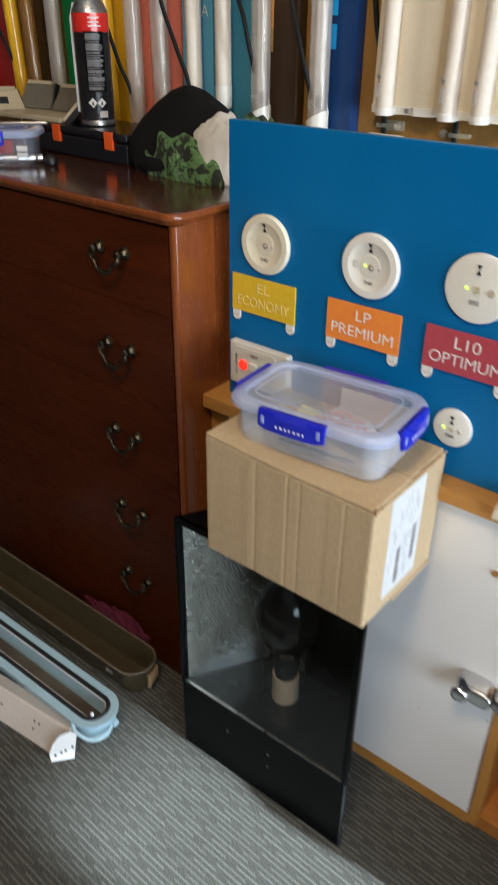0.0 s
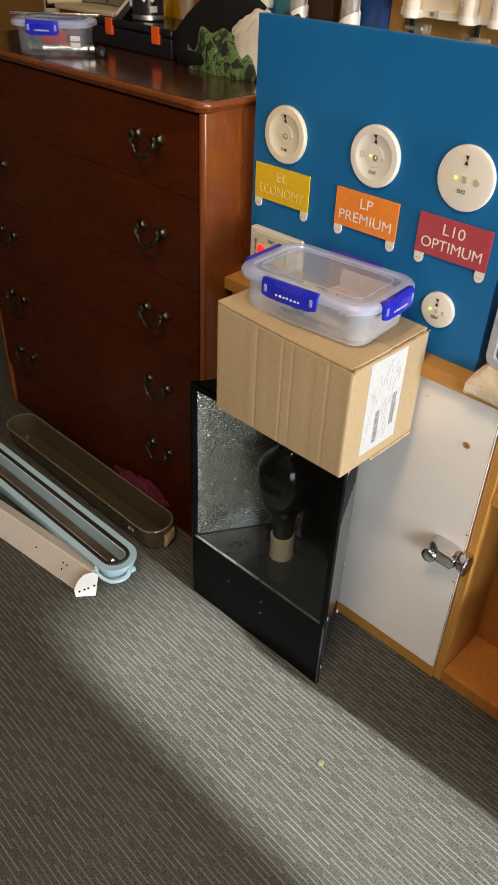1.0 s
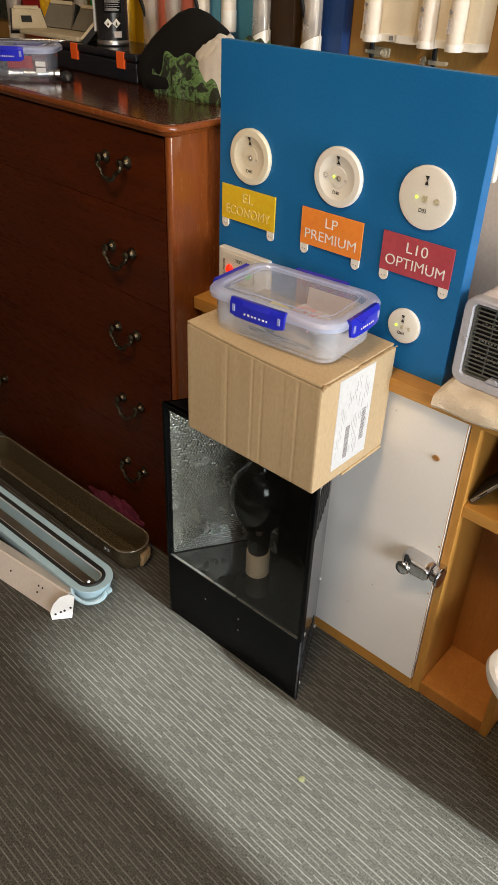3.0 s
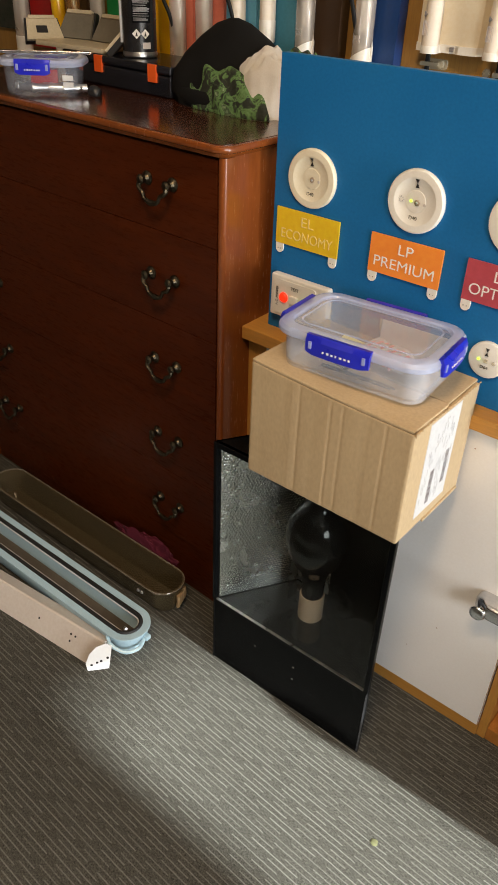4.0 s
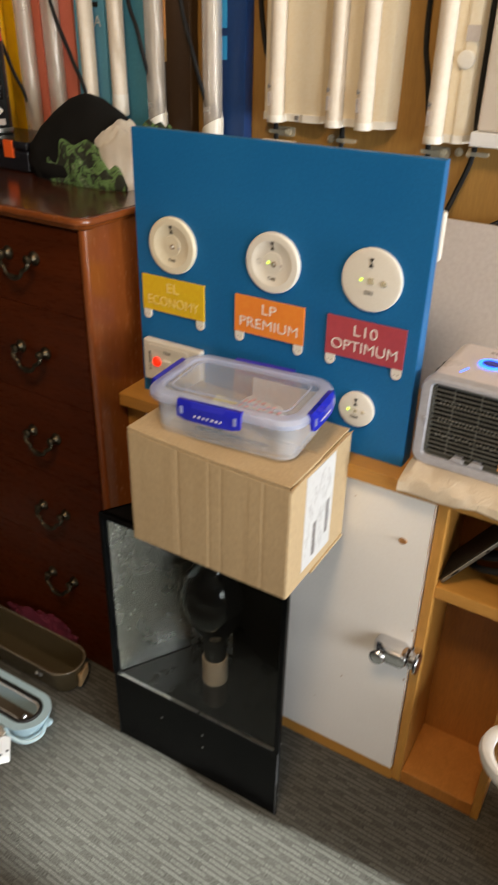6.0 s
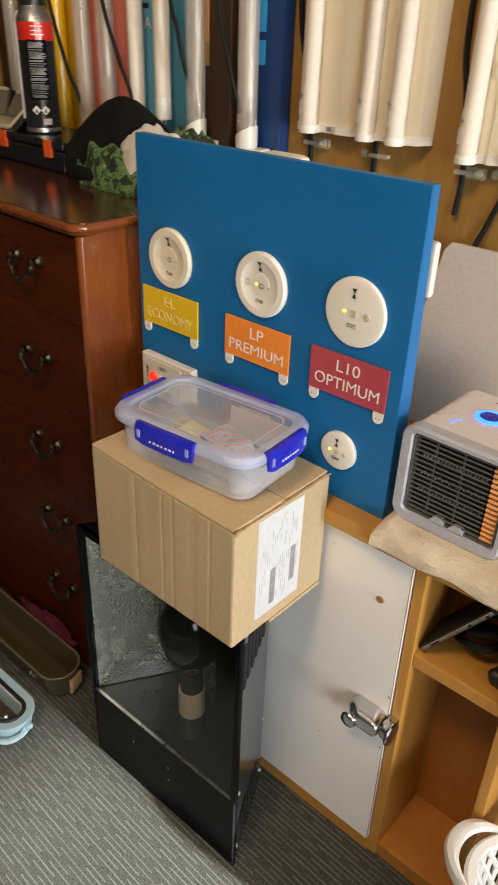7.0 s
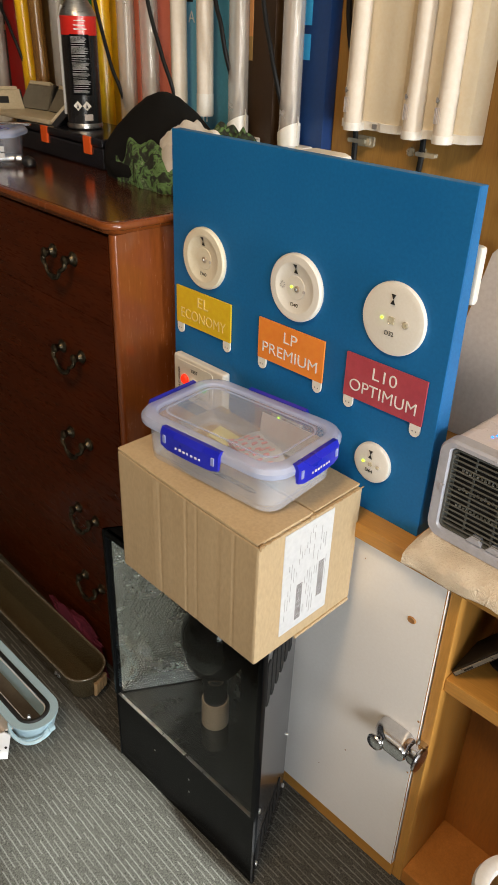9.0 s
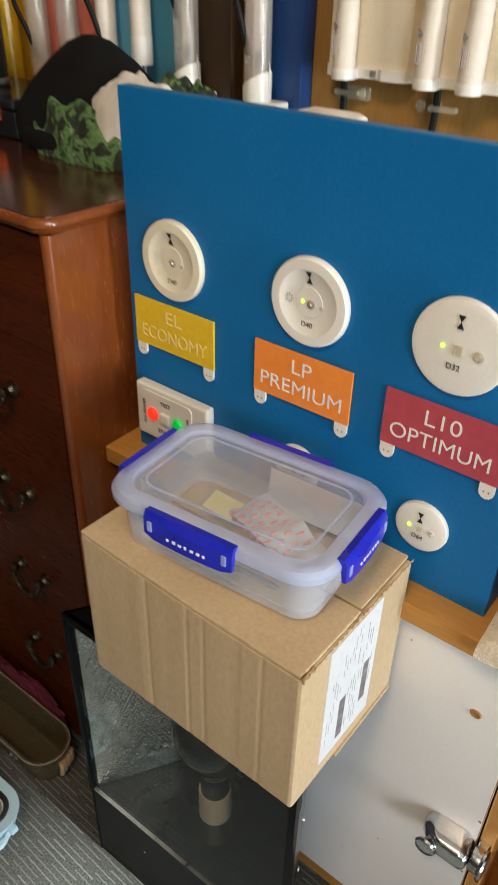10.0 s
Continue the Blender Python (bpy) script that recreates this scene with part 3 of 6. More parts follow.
# ---- low cabinet ----
def low_cabinet():
    t = thing("low_cabinet", -0.89, 1.054, 0, 1.6, rx=1.2, label="low honey laminate cabinet with one white door and an open bay", category="cabinet")
    R, D = 0.905, 0.385
    boxes("side_panel", honey, t, [(0, 0.052, 0, D, 0.0, 0.79)], 0.002)
    boxes("side_panel", honey, t, [(R - 0.018, R, 0, D, 0.0, 0.79)], 0.002)
    boxes("divider", honey, t, [(0.7045, 0.724, 0, D, 0.0, 0.79)], 0.002)
    boxes("back_panel", orange_ply, t, [(0.052, 0.7045, D - 0.012, D, 0.03, 0.79), (0.724, R - 0.018, 0.155, 0.167, 0.03, 0.79)])
    boxes("bottom_board", orange_ply, t, [(0.052, 0.7045, 0.012, D - 0.012, 0.02, 0.045), (0.724, R - 0.018, 0.002, 0.155, 0.0, 0.04)], 0.002)
    boxes("plinth", honey_flat, t, [(0.052, 0.7045, -0.004, 0.012, 0.0, 0.036)], 0.002)
    boxes("shelf", honey_flat, t, [(0.724, R - 0.018, 0.004, 0.155, 0.562, 0.59)], 0.002)
    boxes("worktop", honey_flat, t, [(0.001, R + 0.012, -0.026, D, 0.79, 0.82)], 0.003)
    bm = bmesh.new()
    box(bm, 0.055, 0.702, -0.006, 0.008, 0.038, 0.779, 0.0012, 2)
    door = part("door", bm, white_door, t, "white melamine door with chipped edges")
    # worn raw edge and the dark gap beside it
    bm = bmesh.new()
    rods = [0.04 + 0.0246 * k for k in range(31)]
    rod(bm, [(0.7018 + 0.0006 * noise.noise((z * 40, 0, 5)), -0.0052, z) for z in rods], [0.0008 + 0.0008 * abs(noise.noise((z * 55, 3, 0))) for z in rods], 5)
    part("worn_edge", bm, raw_chip, door, "brown worn door edge")
    bm = bmesh.new()
    lathe(bm, [(0.009, 0.0), (0.007, 0.003), (0.002, 0.002)], (0.652, -0.0055, 0.676), 9, "y", squash=0.8)
    part("chip", bm, raw_chip, door, "small brown chip in the white surface")
    for x, z, r in ((0.5, 0.16, 0.0014), (0.56, 0.26, 0.0018), (0.698, 0.47, 0.003), (0.697, 0.33, 0.0026), (0.55, 0.742, 0.0015)):
        bm = bmesh.new()
        lathe(bm, [(r, 0.0), (r * 0.7, 0.001)], (x, -0.0055, z), 7, "y")
        part("chip", bm, raw_chip, door)
    # chrome slam latch with its catch
    latch = thing("cupboard_latch", -0.222, 1.0565, 0.412, 1.6, label="worn chrome slam latch on the white door", category="latch")
    bm = bmesh.new()
    rings = []
    for x0, x1, z0, z1, r, y in ((-0.04, 0.034, -0.021, 0.021, 0.019, 0.0), (-0.04, 0.034, -0.021, 0.021, 0.019, -0.01), (-0.037, 0.035, -0.02, 0.02, 0.017, -0.02), (-0.026, 0.036, -0.019, 0.018, 0.014, -0.031), (-0.014, 0.034, -0.016, 0.014, 0.011, -0.037), (-0.006, 0.028, -0.011, 0.009, 0.008, -0.039)):
        rings.append([(x, y, z) for x, z in rrect(x0, x1, z0, z1, r, 6)])
    loft(bm, rings)
    part("body", bm, chrome, latch)
    bm = bmesh.new()
    lathe(bm, [(0.007, 0.012), (0.0065, 0.034), (0.010, 0.040), (0.0155, 0.043), (0.0165, 0.046), (0.0145, 0.049), (0.006, 0.051)], (-0.023, 0.006, -0.010), 24, "y")
    part("knob", bm, chrome, latch)
    bm = bmesh.new()
    lathe(bm, [(0.010, 0.035), (0.017, 0.037), (0.019, 0.042), (0.019, 0.05), (0.013, 0.056)], (0, -0.016, -0.001), 20, "x")
    box(bm, 0.038, 0.055, -0.018, 0.012, -0.02, 0.014, 0.003)
    c = part("catch", bm, chrome, latch)
    bm = bmesh.new()
    lathe(bm, [(0.010, 0.050), (0.022, 0.052), (0.0235, 0.055), (0.022, 0.058), (0.008, 0.060)], (0, -0.018, -0.003), 24, "x")
    part("wheel", bm, chrome, c, "dark round catch wheel")


low_cabinet()


# ---- blue display board ----
def downlight(board, x, z, r, recessed, model, lenses):
    face = 0.0
    bm = bmesh.new()
    if recessed:
        lathe(bm, [(r, -0.001), (r, 0.004), (r * 0.985, 0.0065), (r * 0.95, 0.008), (r * 0.76, 0.0085), (r * 0.73, 0.008), (r * 0.55, 0.0045), (r * 0.35, 0.0036), (r * 0.34, 0.0044), (r * 0.12, 0.0044), (0.001, 0.0044)], (x, face, z), 48, "y")
    else:
        lathe(bm, [(r, -0.001), (r, 0.003), (r * 0.975, 0.006), (r * 0.85, 0.0078), (0.001, 0.0085)], (x, face, z), 48, "y")
    d = part("emergency_light", bm, cream_plastic if model == "EL" else white_plastic, board, "round white emergency downlight")
    base = -0.0044 if recessed else -0.0087
    # hourglass mark above, model label below, indicator and lens across the middle
    bm = bmesh.new()
    zt, k = z + r * (0.57 if r > 0.04 else 0.5), max(r * 0.072, 0.0036)
    for s in (1, -1):
        tri = []
        for px, pz in ((x - k, zt + s * k * 1.9), (x + k, zt + s * k * 1.9), (x, zt)):
            f = (math.hypot(px - x, pz - z) / r - 0.55) / 0.18
            tri.append((px, -(0.0045 + 0.0035 * f if f > 0 else 0.0045 + 0.0009 * f) if recessed else base - 0.0002, pz))
        loft(bm, [[(a, b - 0.0014 - 0.0006 * e, c) for a, b, c in tri] for e in (0, 1)])
    part("mark", bm, black_ink, d)
    bm = bmesh.new()
    lathe(bm, [(r * 0.095, 0.0), (r * 0.09, 0.002), (r * 0.06, 0.003)], (x + lenses[0] * r, base, z - 0.02 * r), 16, "y")
    part("lens", bm, ceramic if recessed else lens_clear, d)
    if recessed:
        bm = bmesh.new()
        lathe(bm, [(r * 0.045, 0.003), (r * 0.03, 0.0042)], (x + lenses[0] * r, base, z - 0.02 * r), 12, "y")
        part("lens_bead", bm, screw_metal, d)
        bm = bmesh.new()
        lathe(bm, [(r * 0.05, 0.0), (r * 0.045, 0.0008)], (x + (lenses[0] + 0.26) * r, base, z - 0.05 * r), 12, "y")
        part("test_hole", bm, panel_pink, d)
    if lenses[1] is not None:
        bm = bmesh.new()
        lathe(bm, [(0.0021, 0.0), (0.0018, 0.0014), (0.001, 0.002)], (x + lenses[1] * r, base, z), 12, "y")
        part("indicator", bm, led_glow, d, "glowing yellow-green indicator")
    if recessed and model == "LP":
        bm = bmesh.new()
        for k in range(8):
            a = math.pi * k / 4
            rod(bm, [(x - 0.5 * r + 0.055 * r * math.cos(a), -0.0058, z + 0.055 * r * math.sin(a)), (x - 0.5 * r + 0.105 * r * math.cos(a), -0.0058, z + 0.105 * r * math.sin(a))], 0.0004, 4)
        part("sun_mark", bm, grey_ink, d)
    if not recessed:
        bm = bmesh.new()
        rod(bm, [(x + 0.45 * r + 0.1 * r * math.cos(0.3 * k), -0.0088, z - 0.02 * r + 0.1 * r * math.sin(0.3 * k)) for k in range(22)], 0.0005, 5)
        part("lens_ring", bm, panel_pink, d)
        bm = bmesh.new()
        box(bm, x - 0.07 * r, x + 0.12 * r, base - 0.003, base, z - 0.1 * r, z + 0.1 * r, 0.001)
        part("sensor", bm, lens_clear, d)
    return d, base


def board_sign(board, x0, x1, mat, first, second, ink, strength):
    bm = bmesh.new()
    box(bm, x0, x1, -0.005, -0.002, 1.007 - 0.82, 1.078 - 0.82)
    s = part("sign", bm, mat, board)
    # clear pocket with two screw tabs
    for tx in (x0 + 0.010, x1 - 0.010):
        bm = bmesh.new()
        z = 1.0 - 0.82
        out = [(tx - 0.009, z + 0.008), (tx - 0.009, z - 0.004)] + [(tx - 0.009 * math.cos(a), z - 0.004 - 0.009 * math.sin(a)) for a in (0.5, 1.05, 1.57, 2.1, 2.64)] + [(tx + 0.009, z - 0.004), (tx + 0.009, z + 0.008)]
        prism(bm, out, -0.0045, -0.0015, "xz")
        tab = part("tab", bm, white_plastic, s, "white screw tab of the sign holder")
        for dx in (-0.003, 0.003):
            bm = bmesh.new()
            lathe(bm, [(0.0012, 0), (0.001, 0.0006)], (tx + dx, -0.0045, z - 0.004), 6, "y")
            part("screw", bm, grey_ink, tab)
    c = (x0 + x1) / 2
    lettering("lettering", first, 0.0275, (c, -0.0056, 1.0575 - 0.82), ink, s, width=0.0145 * len(first))
    lettering("lettering", second, 0.0275, (c, -0.0056, 1.0285 - 0.82), ink, s, width=0.122)


def display_board():
    t = thing("display_board", -0.853, 1.057, 0.82, 0.9, "blue painted display board of emergency lights standing on the cabinet", "display board")
    bm = bmesh.new()
    box(bm, 0, 0.588, 0.0, 0.006, 0.0, 0.524, 0.0015)
    part("front_panel", bm, blue_paint, t, "satin blue front panel")
    for x in (0.563, 0.0005):
        bm = bmesh.new()
        prism(bm, [(0.0058, 0.0), (0.042, 0.0), (0.020, 0.5235), (0.0058, 0.5235)], x, x + 0.0245, "yz")
        part("edge_board", bm, blue_edge, t)
    boxes("edge_board", blue_edge, t, [(0.025, 0.563, 0.0055, 0.020, 0.505, 0.5235)], 0.001)
    boxes("edge_board", blue_edge, t, [(0.025, 0.563, 0.0055, 0.045, 0.0, 0.025)], 0.001)
    boxes("foot", honey_flat, t, [(0.06, 0.09, 0.045, 0.2, 0.0, 0.025)])
    boxes("foot", honey_flat, t, [(0.5, 0.53, 0.045, 0.2, 0.0, 0.025)])
    boxes("driver_box", white_plastic, t, [(0.183, 0.271, 0.06, 0.16, 0.40, 0.506)], 0.012, "white driver box behind the board")
    boxes("driver_box", white_plastic, t, [(0.54, 0.589, 0.034, 0.05, 0.365, 0.445)], 0.006, "white driver box behind the board")
    for x, r, rec, kind, lens, name in ((0.089, 0.054, True, "EL", (0.04, None), "D40"), (0.3075, 0.0540, True, "LP", (0.06, -0.16), "D40"), (0.494, 0.0535, False, "L10", (0.45, -0.3), "D32")):
        zc = {"EL": 0.3225, "LP": 0.3265, "L10": 0.3295}[kind]
        d, base = downlight(t, x, zc, r, rec, kind, lens)
        lettering("lettering", name, 0.0092, (x - 0.001, base - 0.0004, zc - r * (0.52 if rec else 0.38)), black_ink, d)
    d, base = downlight(t, 0.491, 0.092, 0.034, False, "D64", (0.45, -0.4))
    lettering("lettering", "D64", 0.0085, (0.490, base - 0.0004, 0.092 - 0.034 * 0.38), black_ink, d)
    downlight(t, 0.306, 0.092, 0.034, False, "D64", (0.45, -0.4))
    board_sign(t, 0.013, 0.161, yellow_card, "EL", "ECONOMY", pale_ink, 1)
    board_sign(t, 0.231, 0.376, orange_card, "LP", "PREMIUM", white_ink, 1)
    board_sign(t, 0.421, 0.566, crimson_card, "L10", "OPTIMUM", white_ink, 1)
    # test switch plate
    bm = bmesh.new()
    box(bm, 0.017, 0.159, -0.018, 0.0, 0.038, 0.127, 0.004, 3)
    p = part("switch_plate", bm, white_plastic, t, "white test switch plate with red and green lamps")
    bm = bmesh.new()
    prism(bm, rrect(0.029, 0.131, 0.046, 0.119, 0.008), -0.018, -0.0195, "xz")
    part("panel", bm, white_plastic, p)
    for x, m in ((0.053, red_glow), (0.105, green_glow)):
        bm = bmesh.new()
        lathe(bm, [(0.0105, 0.018), (0.0105, 0.021), (0.008, 0.0245), (0.003, 0.026)], (x, 0, 0.083), 20, "y")
        part("lamp_lens", bm, m, p, "lit red lamp" if m is red_glow else "green lamp")
    bm = bmesh.new()
    box(bm, 0.069, 0.089, -0.025, -0.018, 0.074, 0.092, 0.003)
    part("rocker", bm, white_plastic, p)
    lettering("lettering", "TEST", 0.0095, (0.08, -0.0202, 0.106), black_ink, p)
    lettering("lettering", "STANDBY", 0.0095, (0.084, -0.0202, 0.058), black_ink, p)
    lettering("lettering", "A.C. POWER", 0.0075, (0.036, -0.0202, 0.083), black_ink, p, 90)
    bm = bmesh.new()
    box(bm, 0.122, 0.1255, -0.0202, -0.0195, 0.065, 0.1)
    part("print", bm, grey_ink, p)


display_board()


def board_wiring():
    t = thing("loose_wiring", -0.40, 1.135, 1.234, 0, "short loop of thin brown and black wires behind the board", "wires")
    for k, mat in enumerate((wire_brown, cable_black, wire_brown)):
        bm = bmesh.new()
        rod(bm, curve_points([(-0.05 + 0.008 * k, 0.02, 0.0), (-0.02, 0.01 * k, 0.06 + 0.008 * k), (0.012, -0.006 * k, 0.088 - 0.004 * k), (0.04, 0.008, 0.07 + 0.005 * k), (0.055, 0.02, 0.01)], 6), 0.0022, 6)
        part("wire", bm, mat, t)
    boxes("terminal_block", white_plastic, t, [(-0.06, 0.065, 0.012, 0.03, -0.02, 0.012)], 0.003)


board_wiring()


# ---- lamp housing under the carton ----
def lamp_housing():
    t = thing("floodlight_housing", -0.791, 0.827, 0, label="black metal floodlight housing with a glass front and hammered reflector", category="floodlight")
    FL, FR, BR, BL = (0.0, 0.0), (0.428, 0.02), (0.332, 0.203), (0.105, 0.192)
    hgt, shelf = 0.655, 0.205

    def wall(a, b, z0, z1, th, mat, name, label=""):
        bm = bmesh.new()
        d = (Vector(b) - Vector(a)).normalized()
        nrm = Vector((-d.y, d.x)) * th
        out = [tuple(a), tuple(b), (b[0] + nrm.x, b[1] + nrm.y), (a[0] + nrm.x, a[1] + nrm.y)]
        prism(bm, out, z0, z1)
        return part(name, bm, mat, t, label)

    wall(FL, FR, 0.0, shelf, 0.006, black_metal, "lower_front")
    side = wall(FR, BR, 0.0, hgt, 0.004, grey_side, "side_panel", "glossy dark side panel with vent slots")
    wall(BL, FL, 0.0, hgt, 0.004, black_metal, "side_panel")
    wall(BR, BL, 0.0, hgt, 0.004, black_metal, "back_panel")
    for z0, z1, mat, name in ((hgt - 0.004, hgt, black_metal, "top_plate"), (shelf - 0.004, shelf, shelf_gloss, "lamp_shelf"), (0.0, 0.004, black_metal, "base_plate")):
        bm = bmesh.new()
        k = 0.004 if z0 < hgt - 0.01 else 0.0
        prism(bm, [(FL[0] + k, FL[1] + 2 * k), (FR[0] - k, FR[1] + 2 * k), (BR[0] - k, BR[1] - k), (BL[0] + k, BL[1] - k)], z0, z1)
        part(name, bm, mat, t)
    # dimpled reflector liners inside the side and back walls
    def dimpled(a, b, z0, z1, cell, label=""):
        a, b = np.array(a), np.array(b)
        d = b - a
        width = float(np.hypot(*d))
        d = d / width
        nrm = np.array((d[1], -d[0]))
        step = cell / 6
        us, zs = np.arange(0, width, step), np.arange(z0, z1, step)
        uu, zz = np.meshgrid(us, zs)
        rng = np.random.default_rng(5)
        near = np.full(uu.shape, 9.0)
        row, col = np.floor(zz / cell).astype(int), np.floor(uu / cell).astype(int)
        jit = rng.uniform(-0.17, 0.17, (row.max() + 3, col.max() + 3, 2))
        for i in (-1, 0, 1):
            for j in (-1, 0, 1):
                rr, cc = row + i, col + j
                q = jit[rr + 1, cc + 1]
                near = np.minimum(near, np.hypot(uu / cell - cc - 0.5 - q[..., 0] - 0.5 * (rr % 2) + 0.25, zz / cell - rr - 0.5 - q[..., 1]))
        h = 0.0014 * (1 - np.clip(near / 0.62, 0, 1) ** 2) * cell / 0.0075
        pts = np.stack((a[0] + d[0] * uu + nrm[0] * h, a[1] + d[1] * uu + nrm[1] * h, zz), -1).reshape(-1, 3) * U
        rows, cols = uu.shape
        k = (np.arange(rows - 1)[:, None] * cols + np.arange(cols - 1)[None]).reshape(-1)
        me = bpy.data.meshes.new("reflector")
        me.from_pydata(pts.tolist(), [], np.stack((k, k + 1, k + cols + 1, k + cols), -1).tolist())
        me.materials.append(hammered)
        me.polygons.foreach_set("use_smooth", [True] * len(me.polygons))
        ob = new("reflector", me)
        ob.parent = t
        return tagged(ob, label)

    dimpled((0.010, 0.010), (0.109, 0.184), shelf + 0.003, hgt - 0.01, 0.0070, "hammered silver reflector sheet")
    dimpled((0.109, 0.1855), (0.20, 0.190), shelf + 0.003, hgt - 0.01, 0.0070)
    # glass and its edging
    d = Vector((FR[0], FR[1])).normalized()
    turn = pose(0, 0, 0, 0, 0, math.degrees(math.atan2(FR[1], FR[0])))
    L = Vector(FR).length
    bm = bmesh.new()
    box(bm, 0.006, L - 0.006, 0.0, 0.004, shelf + 0.002, hgt - 0.008)
    g = part("glass_pane", bm, pane_glass, t, "clear glass front pane", m=turn)
    g.visible_shadow = False
    for s in ((0.0, 0.009, -0.004, 0.008, shelf, hgt), (L - 0.011, L, -0.004, 0.008, shelf, hgt), (0.009, L - 0.011, -0.004, 0.008, hgt - 0.012, hgt)):
        bm = bmesh.new()
        box(bm, *s, 0.0015)
        part("frame_strip", bm, black_metal, t, m=turn)
    # steel strip put in to draw the highlight along the sill
    bm = bmesh.new()
    box(bm, 0.009, L - 0.011, -0.0015, 0.005, shelf + 0.0012, shelf + 0.0022)
    part("frame_strip", bm, steel, t, "thin bright sill strip that draws the sill's highlight line", m=turn)
    # bulb in a ceramic holder
    bm = bmesh.new()
    c = (0.202, 0.115, shelf)
    lathe(bm, [(0.029, 0.0), (0.029, 0.066), (0.0275, 0.070), (0.024, 0.070)], c, 28)
    part("lamp_holder", bm, ceramic, t, "beige ceramic lamp holder")
    bm = bmesh.new()
    lathe(bm, [(0.0255, 0.066), (0.0255, 0.100), (0.027, 0.122), (0.034, 0.145), (0.049, 0.168), (0.062, 0.194), (0.070, 0.225), (0.0715, 0.25), (0.066, 0.28), (0.052, 0.305), (0.034, 0.322), (0.027, 0.334), (0.024, 0.352), (0.018, 0.362), (0.002, 0.366)], c, 36)
    part("bulb", bm, bulb_black, t, "large black glass bulb")
    # vent slots, black plates for the shade inside, and screws on the right-hand side
    dirn = (Vector(BR) - Vector(FR))
    w, u = dirn.length, dirn.normalized()
    sm = Matrix.Translation((FR[0], FR[1], 0)) @ pose(0, 0, 0, 0, 0, math.degrees(math.atan2(u.y, u.x)))
    for z0, z1, n in ((0.495, 0.60, 6), (0.05, 0.12, 6)):
        for k in range(n):
            x = 0.018 + k * 0.027
            bm = bmesh.new()
            prism(bm, rrect(x, x + 0.018, z0, z1, 0.0085, 4), -0.0014, 0.001, "xz")
            part("vent_slot", bm, opening_shade, side, m=sm)
    for x, z in ((0.02, 0.21), (0.205, 0.21), (0.02, 0.04), (0.205, 0.04), (0.02, 0.63)):
        bm = bmesh.new()
        lathe(bm, [(0.005, 0.0), (0.0045, 0.002), (0.002, 0.003)], (x, -0.0005, z), 10, "y")
        part("screw", bm, screw_metal, side, m=sm)
    for x, z in ((0.24, 0.14), (0.24, 0.1), (0.13, 0.13)):
        bm = bmesh.new()
        lathe(bm, [(0.0025, 0.0), (0.001, 0.001)], (x, 0.0, z), 8, "y")
        part("screw", bm, steel, t, m=turn)


lamp_housing()


